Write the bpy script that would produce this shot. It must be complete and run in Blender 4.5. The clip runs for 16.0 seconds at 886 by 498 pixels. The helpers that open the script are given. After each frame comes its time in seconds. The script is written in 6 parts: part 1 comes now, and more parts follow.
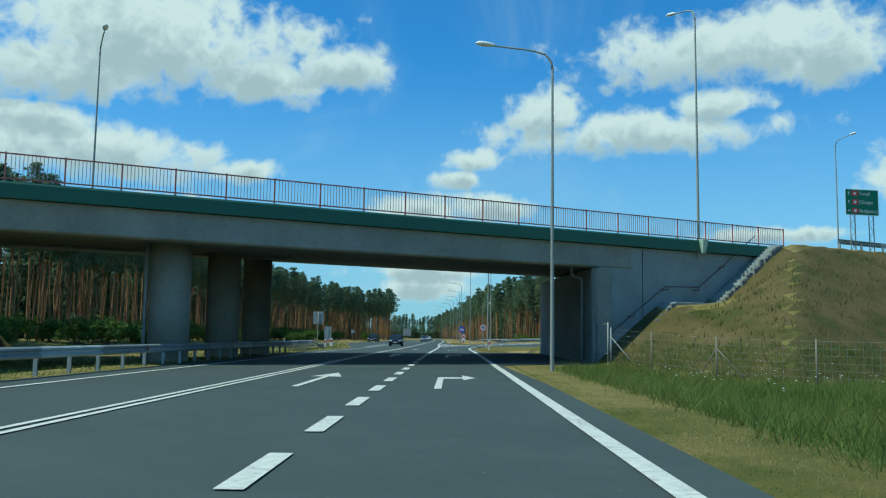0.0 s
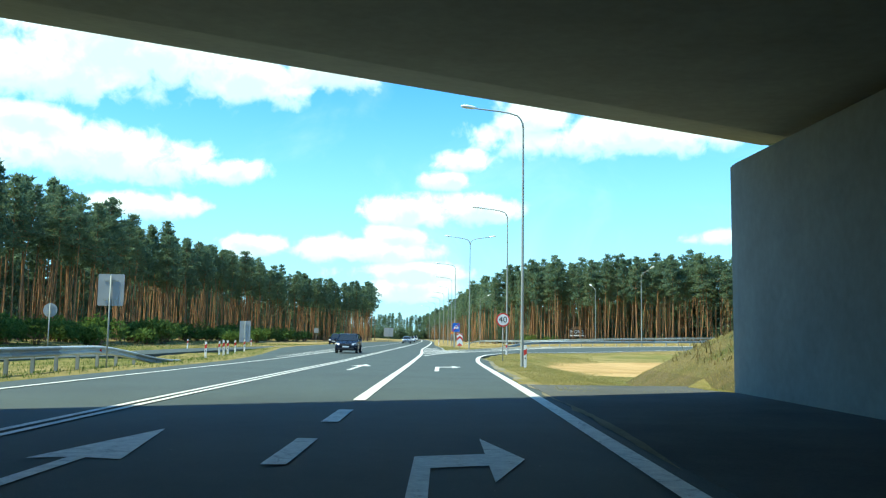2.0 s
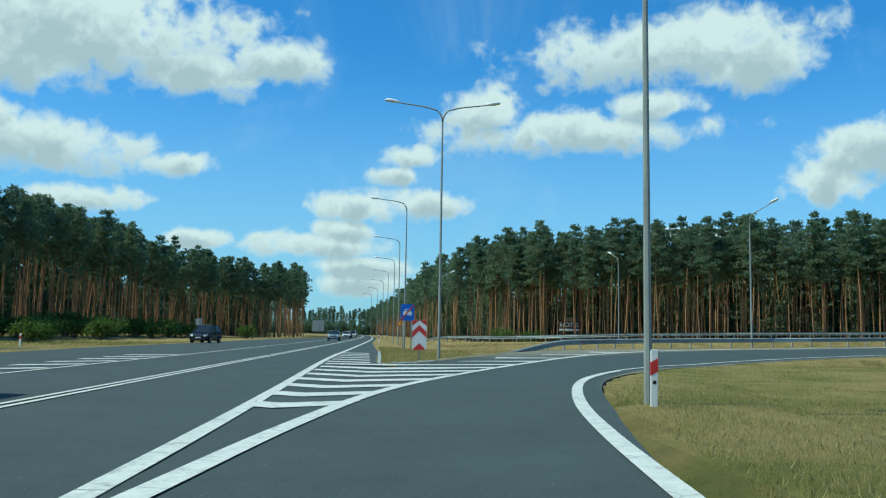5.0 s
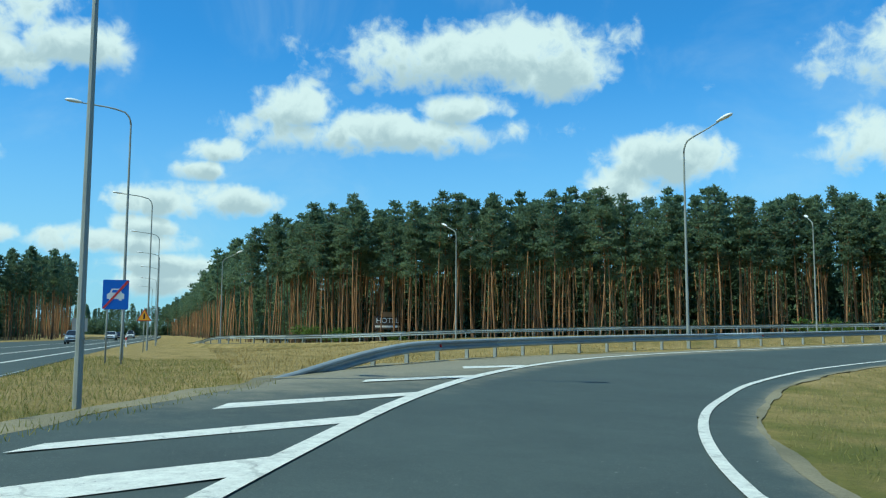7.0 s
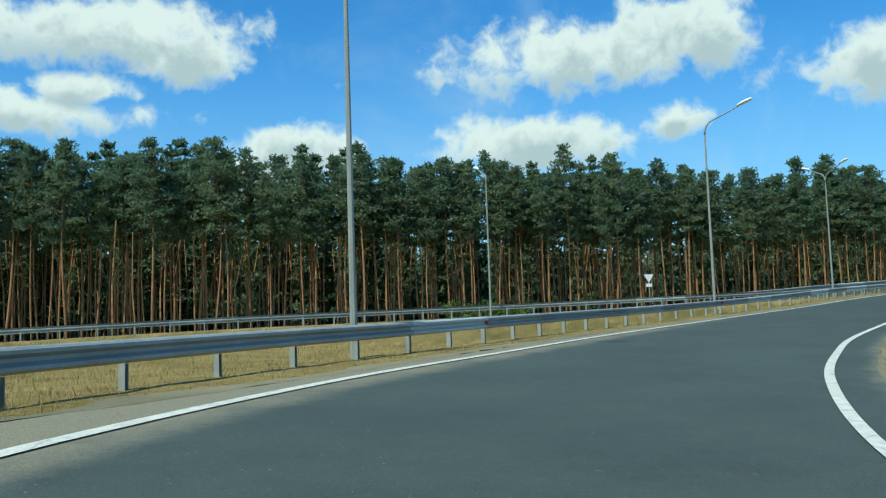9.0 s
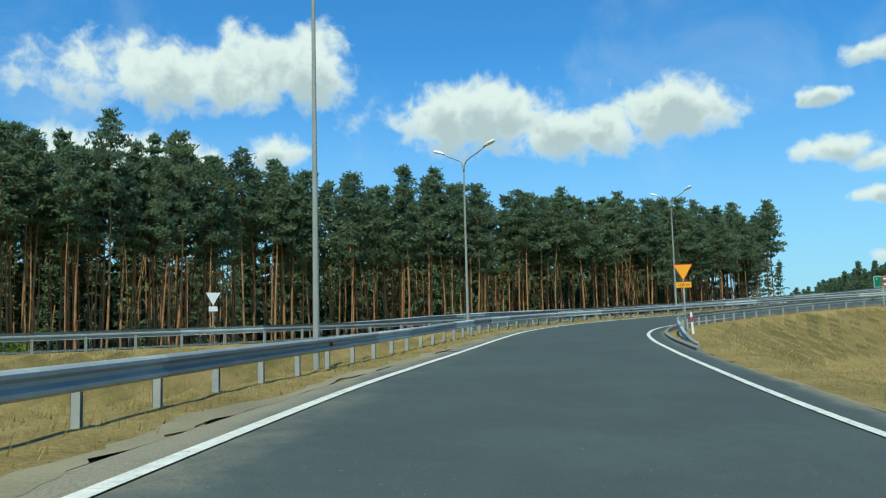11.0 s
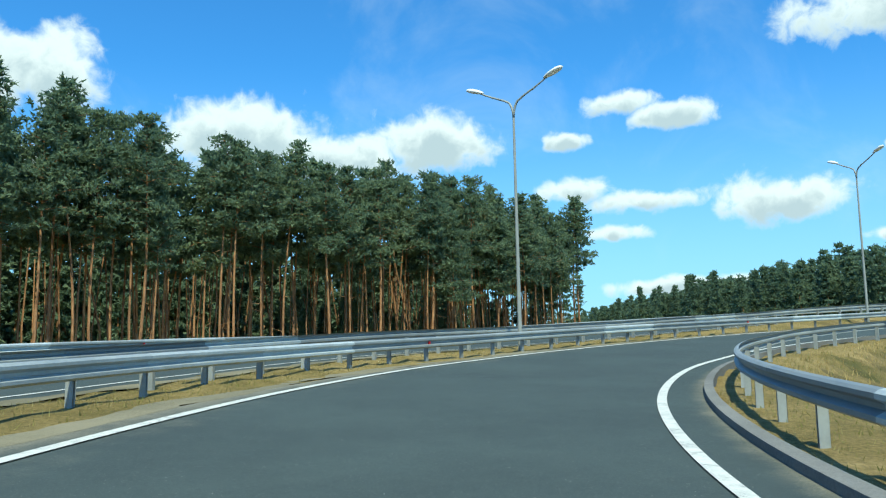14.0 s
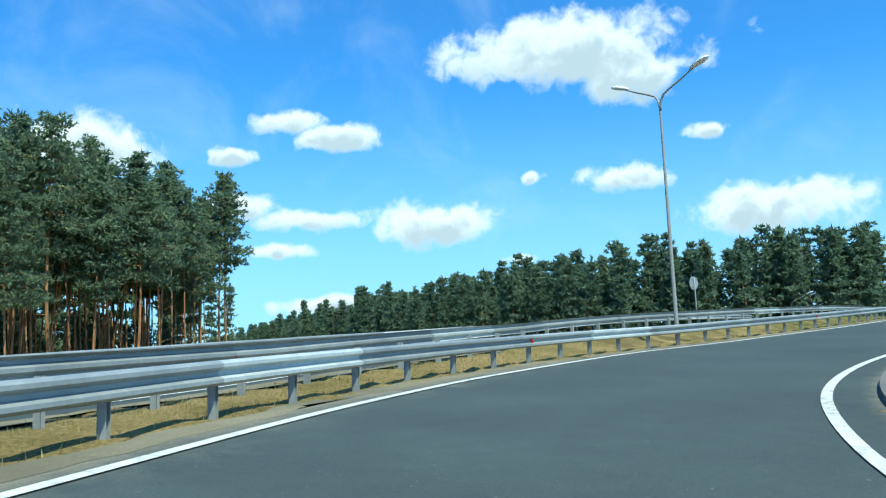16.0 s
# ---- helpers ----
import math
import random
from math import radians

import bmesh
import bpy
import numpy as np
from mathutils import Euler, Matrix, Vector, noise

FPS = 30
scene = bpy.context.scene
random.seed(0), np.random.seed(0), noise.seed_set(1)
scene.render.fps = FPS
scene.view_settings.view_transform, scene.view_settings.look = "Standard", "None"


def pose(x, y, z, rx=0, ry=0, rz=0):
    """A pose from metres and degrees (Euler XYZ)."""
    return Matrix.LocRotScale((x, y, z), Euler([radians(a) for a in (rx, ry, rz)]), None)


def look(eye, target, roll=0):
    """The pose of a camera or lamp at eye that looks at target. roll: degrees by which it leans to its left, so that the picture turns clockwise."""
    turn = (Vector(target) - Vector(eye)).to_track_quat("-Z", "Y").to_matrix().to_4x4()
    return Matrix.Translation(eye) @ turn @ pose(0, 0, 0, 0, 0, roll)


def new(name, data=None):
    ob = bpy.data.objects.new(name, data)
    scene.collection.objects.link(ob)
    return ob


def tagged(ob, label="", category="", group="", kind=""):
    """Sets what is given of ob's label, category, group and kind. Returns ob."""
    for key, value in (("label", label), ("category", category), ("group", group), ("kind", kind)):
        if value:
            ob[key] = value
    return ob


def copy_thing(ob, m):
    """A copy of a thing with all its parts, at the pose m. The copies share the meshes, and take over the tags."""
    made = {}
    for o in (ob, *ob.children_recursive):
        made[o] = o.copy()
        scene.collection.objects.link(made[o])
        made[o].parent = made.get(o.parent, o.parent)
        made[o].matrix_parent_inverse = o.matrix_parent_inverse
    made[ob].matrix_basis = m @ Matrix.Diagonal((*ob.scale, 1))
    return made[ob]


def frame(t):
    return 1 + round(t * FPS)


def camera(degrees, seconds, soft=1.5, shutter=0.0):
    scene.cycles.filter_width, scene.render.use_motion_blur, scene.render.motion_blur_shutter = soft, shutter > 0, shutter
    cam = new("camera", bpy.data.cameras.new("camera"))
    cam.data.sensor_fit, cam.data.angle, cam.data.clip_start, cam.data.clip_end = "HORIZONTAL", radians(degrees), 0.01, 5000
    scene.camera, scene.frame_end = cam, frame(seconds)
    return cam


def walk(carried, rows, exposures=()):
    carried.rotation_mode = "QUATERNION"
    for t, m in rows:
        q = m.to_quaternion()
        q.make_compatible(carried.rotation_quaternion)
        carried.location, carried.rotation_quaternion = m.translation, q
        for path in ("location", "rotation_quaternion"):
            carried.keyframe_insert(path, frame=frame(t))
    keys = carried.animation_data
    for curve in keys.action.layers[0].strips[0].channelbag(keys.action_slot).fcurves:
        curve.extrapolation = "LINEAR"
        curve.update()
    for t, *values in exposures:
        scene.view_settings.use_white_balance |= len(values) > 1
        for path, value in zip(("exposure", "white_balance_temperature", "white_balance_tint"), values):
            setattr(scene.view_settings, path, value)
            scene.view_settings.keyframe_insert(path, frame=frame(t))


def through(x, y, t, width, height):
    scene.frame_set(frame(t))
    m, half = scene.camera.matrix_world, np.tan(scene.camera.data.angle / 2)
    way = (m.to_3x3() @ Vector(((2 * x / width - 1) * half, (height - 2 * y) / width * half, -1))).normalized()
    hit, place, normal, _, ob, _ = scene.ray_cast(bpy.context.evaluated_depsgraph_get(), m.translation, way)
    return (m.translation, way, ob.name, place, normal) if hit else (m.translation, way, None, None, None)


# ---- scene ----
cam = camera(54.9, 16.0, soft=1.2)
PATH = [
    (0.0, 1.809, -6.604, 1.188, 0.72, 5.89, 0.83),
    (0.5, 1.782, 5.565, 1.192, 0.48, 5.95, 0.69),
    (1.0, 1.722, 17.441, 1.190, 0.21, 5.96, 0.54),
    (1.5, 1.684, 28.878, 1.202, 0.10, 5.86, 0.69),
    (2.0, 1.657, 39.979, 1.196, 0.01, 5.95, 0.87),
    (2.5, 1.690, 50.314, 1.179, -0.12, 5.71, 0.41),
    (3.0, 1.647, 60.184, 1.112, -0.43, 5.56, 0.40),
    (3.5, 1.627, 69.586, 1.067, -0.81, 5.57, 0.60),
    (4.0, 1.694, 78.469, 1.054, -1.35, 5.66, 0.81),
    (4.5, 1.885, 86.801, 1.061, -2.21, 5.74, 0.94),
    (5.0, 2.238, 94.554, 1.075, -3.55, 5.72, 0.94),
    (5.5, 2.780, 101.688, 1.081, -5.49, 5.62, 0.73),
    (6.0, 3.526, 108.155, 1.097, -7.63, 6.01, 0.31),
    (6.5, 4.982, 114.633, 1.075, -11.48, 6.07, 0.41),
    (7.0, 6.667, 120.463, 1.080, -16.24, 5.74, 0.25),
    (7.5, 8.860, 126.086, 1.057, -22.10, 5.17, -0.20),
    (8.0, 11.660, 131.464, 1.063, -27.95, 4.26, -1.13),
    (8.5, 15.115, 136.501, 1.103, -34.16, 4.49, -1.60),
    (9.0, 18.882, 141.098, 1.173, -40.62, 4.85, -1.91),
    (9.5, 23.111, 145.311, 1.288, -47.22, 5.08, -1.95),
    (10.0, 28.743, 149.197, 1.421, -55.54, 5.27, -1.76),
    (10.5, 34.155, 152.184, 1.556, -62.61, 5.60, -1.66),
    (11.0, 40.016, 154.629, 1.676, -67.67, 6.00, -1.41),
    (11.5, 46.248, 156.649, 1.807, -71.31, 6.36, -1.08),
    (12.0, 52.770, 158.365, 1.972, -74.12, 6.59, -0.75),
    (12.5, 59.453, 159.889, 2.189, -76.64, 6.63, -0.52),
    (13.0, 65.574, 161.157, 2.386, -78.66, 6.84, -1.03),
    (13.5, 72.441, 162.077, 2.653, -80.96, 7.23, -1.24),
    (14.0, 79.086, 162.752, 2.917, -83.84, 7.36, -1.07),
    (14.5, 85.405, 163.022, 3.141, -87.05, 7.58, -1.41),
    (15.0, 91.720, 162.700, 3.402, -92.93, 7.62, -1.61),
    (15.5, 97.605, 161.949, 3.603, -99.71, 7.82, -1.75),
    (16.0, 103.399, 160.316, 3.915, -106.36, 7.92, -2.23),
]
walk(cam, [(t, pose(x, y, z, 90 + pitch, 0, yaw) @ pose(0, 0, 0, 0, 0, roll)) for t, x, y, z, yaw, pitch, roll in PATH],
     exposures=[(0.0, -0.08, 6050, -13), (0.7, -0.05, 6100, -12), (1.1, 0.3, 6500, -8), (1.5, 1.0, 6600, -8), (2.0, 1.0, 6550, -8), (2.35, 0.42, 6550, -5), (2.7, 0.08, 6500, -4),
                (5.5, 0.0, 6050, -12), (7.0, 0.1, 6050, -12), (8.5, 0.12, 6300, -10), (10.0, 0.12, 6650, -6), (12.5, 0.2, 6550, -6), (14.5, 0.46, 6300, -5), (16.0, 0.5, 6050, -4)])

# ---------------------------------------------------------------- light
SUN_FROM = Vector((-0.97, -0.23, 1.48)).normalized()
sun = new("sun", bpy.data.lights.new("sun", "SUN"))
sun.data.energy, sun.data.angle, sun.data.color = 4.2, radians(0.53), (1.0, 0.95, 0.80)
sun.matrix_world = look(SUN_FROM * 100, (0, 0, 0))

world = bpy.data.worlds.new("sky")
scene.world = world
world.use_nodes = True


class Nodes:
    """Short hand for building node trees."""

    def __init__(self, tree):
        self.tree = tree

    def add(self, kind, **settings):
        n = self.tree.nodes.new(kind)
        for key, value in settings.items():
            setattr(n, key, value)
        return n

    def put(self, socket, value):
        if isinstance(value, bpy.types.NodeSocket):
            self.tree.links.new(value, socket)
        elif value is not None:
            socket.default_value = value

    def math(self, op, a, b=None, c=None, clamp=False):
        n = self.add("ShaderNodeMath", operation=op, use_clamp=clamp)
        for i, v in enumerate((a, b, c)):
            if v is not None:
                self.put(n.inputs[i], v)
        return n.outputs[0]

    def noise(self, vec, scale, detail=4.0, rough=0.55, distortion=0.0):
        n = self.add("ShaderNodeTexNoise")
        self.put(n.inputs["Vector"], vec)
        n.inputs["Scale"].default_value, n.inputs["Detail"].default_value = scale, detail
        n.inputs["Roughness"].default_value, n.inputs["Distortion"].default_value = rough, distortion
        return n.outputs["Fac"]

    def ramp(self, fac, *stops):
        n = self.add("ShaderNodeValToRGB")
        e = n.color_ramp.elements
        e[0].position, e[0].color = stops[0][0], (*stops[0][1], 1)
        e[1].position, e[1].color = stops[-1][0], (*stops[-1][1], 1)
        for p, c in stops[1:-1]:
            e.new(p).color = (*c, 1)
        self.put(n.inputs[0], fac)
        return n.outputs[0]

    def smooth(self, v, lo, hi, a=0.0, b=1.0):
        n = self.add("ShaderNodeMapRange", interpolation_type="SMOOTHSTEP")
        self.put(n.inputs["Value"], v)
        for key, val in (("From Min", lo), ("From Max", hi), ("To Min", a), ("To Max", b)):
            n.inputs[key].default_value = val
        return n.outputs[0]

    def mix(self, fac, a, b, mode="MIX"):
        n = self.add("ShaderNodeMix", data_type="RGBA", blend_type=mode)
        self.put(n.inputs[0], fac)
        for i, v in ((6, a), (7, b)):
            self.put(n.inputs[i], (*v, 1) if isinstance(v, tuple) and len(v) == 3 else v)
        return n.outputs[2]

    def vec(self, op, a, b=None):
        n = self.add("ShaderNodeVectorMath", operation=op)
        self.put(n.inputs[0], a)
        if b is not None:
            self.put(n.inputs[1], b)
        return n.outputs[0]


CLOUDS = []


def cloud(bearing, height, wide, high):
    """One puff of cumulus: where it stands in the sky and its half sizes, in degrees."""
    CLOUDS.append((bearing, height, wide, high))


# over the main road
cloud(-20.4, 18.7, 9.9, 3.5), cloud(-24.6, 16.2, 6.4, 2.0), cloud(-13.5, 16.6, 3.4, 1.5), cloud(-7.8, 17.7, 2.9, 1.3)
cloud(-23.7, 11.4, 6.7, 1.7), cloud(-14.1, 10.6, 2.5, 0.8), cloud(-26.0, 12.8, 3.1, 1.0), cloud(-19.9, 8.1, 3.2, 0.8)
cloud(18.5, 18.6, 8.9, 2.2), cloud(23.8, 17.4, 4.3, 1.7), cloud(12.1, 13.5, 8.6, 1.3), cloud(6.6, 14.8, 2.7, 1.6)
cloud(1.8, 11.8, 2.3, 0.8), cloud(0.8, 10.6, 1.8, 0.6), cloud(18.1, 15.0, 2.6, 1.1), cloud(2.9, 8.7, 3.5, 0.9)
cloud(-2.2, 8.3, 2.9, 1.0), cloud(-5.1, 5.8, 4.0, 1.0), cloud(-3.2, 6.8, 2.3, 0.8), cloud(-12.9, 5.9, 2.8, 0.7)
cloud(-2.7, 3.3, 3.5, 0.9), cloud(-2.8, 4.4, 4.2, 0.7), cloud(27.5, 9.6, 2.6, 1.5), cloud(20.1, 6.7, 4.0, 0.5)
# over the forest
cloud(31.0, 11.4, 4.2, 1.5), cloud(46.8, 11.6, 6.5, 1.7), cloud(50.3, 17.0, 9.3, 2.2), cloud(57.8, 18.0, 4.3, 2.6)
cloud(70.6, 14.8, 6.0, 2.3), cloud(77.3, 13.5, 4.3, 1.7), cloud(83.5, 14.5, 3.4, 1.9), cloud(56.1, 12.5, 2.2, 1.1)
# along the slip road
cloud(99.3, 15.5, 2.2, 0.8), cloud(96.3, 16.5, 1.9, 0.7), cloud(92.7, 14.3, 1.4, 0.6), cloud(93.1, 11.0, 2.1, 0.9)
cloud(97.2, 10.1, 3.3, 0.7), cloud(95.0, 8.0, 2.0, 0.5), cloud(115.8, 20.5, 7.4, 2.1), cloud(119.8, 18.7, 3.5, 1.5)
cloud(105.5, 9.6, 4.0, 1.4), cloud(118.6, 12.0, 2.5, 0.9), cloud(128.0, 9.3, 4.7, 1.5), cloud(124.4, 14.5, 1.2, 0.5)
cloud(111.9, 7.0, 1.3, 0.5), cloud(100.0, 4.4, 4.9, 0.6), cloud(112.2, 12.4, 0.7, 0.5)
# behind the camera
for n in range(20):
    cloud(140 + n * 9.7, 8 + (n * 7) % 19, 4 + (n * 5) % 5, 1.2 + (n % 4) * 0.4)


def build_sky():
    world.node_tree.nodes.clear()
    k = Nodes(world.node_tree)
    out, bg = k.add("ShaderNodeOutputWorld"), k.add("ShaderNodeBackground")
    sky = k.add("ShaderNodeTexSky", sky_type="NISHITA", sun_disc=False)
    sky.sun_elevation = math.asin(SUN_FROM.z)
    sky.sun_rotation = math.atan2(SUN_FROM.x, SUN_FROM.y)
    sky.air_density, sky.dust_density, sky.ozone_density = 1.0, 0.3, 3.0
    blue = k.mix(1.0, sky.outputs[0], (0.44, 1.10, 1.66), "MULTIPLY")
    way = k.add("ShaderNodeTexCoord").outputs["Generated"]
    xyz = k.add("ShaderNodeSeparateXYZ")
    k.put(xyz.inputs[0], way)
    az = k.math("MULTIPLY", k.math("ARCTAN2", xyz.outputs[0], xyz.outputs[1]), 57.2958)
    az = k.math("ADD", az, k.math("MULTIPLY", k.math("LESS_THAN", az, -60.0), 360.0))
    el = k.math("MULTIPLY", k.math("ARCSINE", xyz.outputs[2]), 57.2958)
    soft, fine = k.noise(way, 16, 3, 0.5), k.noise(way, 40, 7, 0.58, 0.3)
    wobble = k.math("ADD", k.math("MULTIPLY", soft, 1.5), k.math("MULTIPLY", fine, 1.5))
    shift = k.math("MULTIPLY", k.math("SUBTRACT", k.noise(way, 9, 4, 0.6), 0.5), 7.0)
    az = k.math("ADD", az, shift)

    def field(lower):
        flat = k.add("ShaderNodeCombineXYZ")
        k.put(flat.inputs[0], az)
        k.put(flat.inputs[1], el)
        best = 9.0
        for a, e, w, h in CLOUDS:
            n = k.add("ShaderNodeVectorMath", operation="MULTIPLY_ADD")
            k.put(n.inputs[0], flat.outputs[0])
            n.inputs[1].default_value = (1 / w, 1 / h, 0)
            n.inputs[2].default_value = (-a / w, -(e - lower * h) / h, 0)
            long = k.add("ShaderNodeVectorMath", operation="LENGTH")
            k.put(long.inputs[0], n.outputs[0])
            best = k.math("MINIMUM", best, long.outputs["Value"])
        return best

    near = k.math("SUBTRACT", k.math("ADD", field(0.0), wobble), 1.5)
    mask = k.smooth(near, 0.62, 1.3, 1.0, 0.0)
    low = k.math("SUBTRACT", k.math("ADD", field(0.55), k.math("MULTIPLY", wobble, 1.2)), 1.8)
    shade = k.smooth(low, 0.1, 1.05, 1.0, 0.0)
    white = k.mix(shade, (7.2, 7.9, 8.3), (4.4, 5.3, 6.0))
    haze = k.smooth(el, -2.0, 20.0, 0.75, 0.0)
    blue = k.mix(haze, blue, (3.9, 5.8, 7.5))
    veil = k.math("MULTIPLY", k.smooth(k.noise(way, 5, 6, 0.6, 0.6), 0.5, 0.75), 0.16)
    blue = k.mix(veil, blue, (6.5, 7.4, 8.0))
    k.put(bg.inputs["Color"], k.mix(mask, blue, white))
    bg.inputs["Strength"].default_value = 0.1
    k.tree.links.new(bg.outputs[0], out.inputs[0])


build_sky()


# ---------------------------------------------------------------- materials
def material(name, rough=0.7, metal=0.0):
    m = bpy.data.materials.new(name)
    m.use_nodes = True
    b = m.node_tree.nodes["Principled BSDF"]
    b.inputs["Roughness"].default_value, b.inputs["Metallic"].default_value = rough, metal
    k = Nodes(m.node_tree)
    pos = k.add("ShaderNodeNewGeometry").outputs["Position"]
    return m, k, b, pos


def bump(k, b, height, strength=0.3, distance=0.02):
    n = k.add("ShaderNodeBump")
    n.inputs["Strength"].default_value, n.inputs["Distance"].default_value = strength, distance
    k.put(n.inputs["Height"], height)
    k.put(b.inputs["Normal"], n.outputs[0])


def simple(name, color, rough=0.5, metal=0.0, vary=0.12, scale=3.0, bumpy=0.0):
    """A plain surface with stains at two scales."""
    m, k, b, pos = material(name, rough, metal)
    f = k.math("ADD", k.math("MULTIPLY", k.noise(pos, scale), 0.65), k.math("MULTIPLY", k.noise(pos, scale * 9), 0.35))
    dark = tuple(c * (1 - vary) for c in color)
    light = tuple(min(1.0, c * (1 + vary)) for c in color)
    k.put(b.inputs["Base Color"], k.ramp(f, (0.3, dark), (0.7, light)))
    k.put(b.inputs["Roughness"], k.smooth(f, 0.3, 0.7, max(0.05, rough - 0.1), min(1, rough + 0.1)))
    if bumpy:
        bump(k, b, k.noise(pos, scale * 12), bumpy)
    return m


def make_asphalt():
    m, k, b, pos = material("asphalt", 0.85)
    big = k.noise(pos, 0.35, 5)
    grit = k.noise(pos, 60, 3, 0.7)
    worn = k.noise(pos, 2.2, 6, 0.7)
    base = k.ramp(k.math("ADD", k.math("MULTIPLY", big, 0.6), k.math("MULTIPLY", worn, 0.4)), (0.36, (0.041, 0.056, 0.053)), (0.64, (0.059, 0.080, 0.074)))
    col = k.mix(k.smooth(grit, 0.56, 0.75), base, (0.15, 0.16, 0.15))
    col = k.mix(k.smooth(k.noise(pos, 28, 4, 0.8), 0.36, 0.46, 0.45, 0.0), col, (0.026, 0.032, 0.032))
    col = k.mix(k.smooth(k.noise(pos, 24, 2, 0.5), 0.73, 0.77), col, (0.28, 0.28, 0.25))
    # sand and gravel swept towards the edges
    edge = k.add("ShaderNodeAttribute", attribute_name="wear").outputs["Fac"]
    drift = k.math("ADD", edge, k.math("MULTIPLY", k.math("SUBTRACT", k.math("ADD", k.math("MULTIPLY", k.noise(pos, 1.1, 5, 0.7), 0.6), k.math("MULTIPLY", k.noise(pos, 34, 4, 0.75), 0.4)), 0.5), 1.1))
    sandy = k.ramp(k.noise(pos, 45, 4, 0.8), (0.35, (0.13, 0.125, 0.09)), (0.65, (0.30, 0.27, 0.19)))
    col = k.mix(k.math("MULTIPLY", k.smooth(drift, 0.25, 0.85), k.smooth(edge, 0.0, 0.2)), col, sandy)
    k.put(b.inputs["Base Color"], col)
    b.inputs["Specular IOR Level"].default_value = 0.35
    bump(k, b, grit, 0.35, 0.006)
    return m


def make_paint():
    m, k, b, pos = material("road_paint", 0.6)
    wear = k.noise(pos, 5, 6, 0.75)
    crack = k.noise(pos, 22, 4, 0.7, 1.5)
    f = k.math("ADD", k.math("MULTIPLY", wear, 0.6), k.math("MULTIPLY", crack, 0.4))
    col = k.ramp(f, (0.36, (0.16, 0.16, 0.15)), (0.42, (0.50, 0.50, 0.45)), (0.6, (0.72, 0.72, 0.64)))
    cell = k.add("ShaderNodeTexVoronoi", feature="DISTANCE_TO_EDGE")
    cell.inputs["Scale"].default_value = 0.75
    bent = k.add("ShaderNodeMix", data_type="VECTOR")
    bent.inputs[0].default_value = 0.25
    k.put(bent.inputs[4], pos)
    tex = k.add("ShaderNodeTexNoise")
    tex.inputs["Scale"].default_value = 2.5
    tex.inputs["Detail"].default_value = 5
    k.put(tex.inputs["Vector"], pos)
    k.put(bent.inputs[5], tex.outputs["Color"])
    k.put(cell.inputs["Vector"], bent.outputs[1])
    line = k.smooth(cell.outputs["Distance"], 0.004, 0.012, 1.0, 0.0)
    k.put(b.inputs["Base Color"], k.mix(k.math("MULTIPLY", line, 0.35), col, (0.09, 0.09, 0.085)))
    bump(k, b, crack, 0.25, 0.004)
    return m


def make_grass():
    m, k, b, pos = material("dry_grass", 0.95)
    big, mid, fine = k.noise(pos, 0.055, 5, 0.6), k.noise(pos, 0.5, 5, 0.65), k.noise(pos, 14, 6, 0.8)
    f = k.math("ADD", k.math("MULTIPLY", big, 0.55), k.math("MULTIPLY", mid, 0.45))
    col = k.ramp(f, (0.34, (0.10, 0.125, 0.026)), (0.44, (0.19, 0.18, 0.05)), (0.52, (0.31, 0.245, 0.09)), (0.64, (0.42, 0.32, 0.14)))
    # the fields between the slip roads are parched to straw
    place = k.add("ShaderNodeSeparateXYZ")
    k.put(place.inputs[0], pos)
    parched = k.smooth(k.math("ADD", place.outputs[1], k.math("MULTIPLY", mid, 24.0)), 142, 156, 0.0, 0.8)
    straw = k.ramp(k.math("ADD", k.math("MULTIPLY", fine, 0.5), k.math("MULTIPLY", mid, 0.5)), (0.38, (0.20, 0.145, 0.055)), (0.5, (0.36, 0.255, 0.105)), (0.64, (0.50, 0.37, 0.17)))
    col = k.mix(parched, col, straw)
    # steep banks are drier and browner, with green tufts
    face = k.add("ShaderNodeSeparateXYZ")
    k.put(face.inputs[0], k.add("ShaderNodeNewGeometry").outputs["True Normal"])
    bank = k.ramp(mid, (0.36, (0.06, 0.075, 0.024)), (0.45, (0.10, 0.085, 0.035)), (0.6, (0.155, 0.115, 0.055)))
    col = k.mix(k.smooth(face.outputs[2], 0.95, 0.87), col, bank)
    col = k.mix(k.smooth(fine, 0.3, 0.72, 0.5, 0.0), col, (0.08, 0.08, 0.025))
    k.put(b.inputs["Base Color"], col)
    b.inputs["Specular IOR Level"].default_value = 0.1
    bump(k, b, k.math("ADD", fine, k.math("MULTIPLY", mid, 1.5)), 0.8, 0.08)
    return m


def make_sand(name, dark, light, grit_size=40):
    m, k, b, pos = material(name, 0.95)
    big, grit = k.noise(pos, 0.25, 5, 0.65), k.noise(pos, grit_size, 4, 0.75)
    f = k.math("ADD", k.math("MULTIPLY", big, 0.6), k.math("MULTIPLY", grit, 0.4))
    k.put(b.inputs["Base Color"], k.ramp(f, (0.40, dark), (0.60, light)))
    b.inputs["Specular IOR Level"].default_value = 0.1
    bump(k, b, k.math("ADD", grit, k.noise(pos, 3, 4)), 0.5, 0.03)
    return m


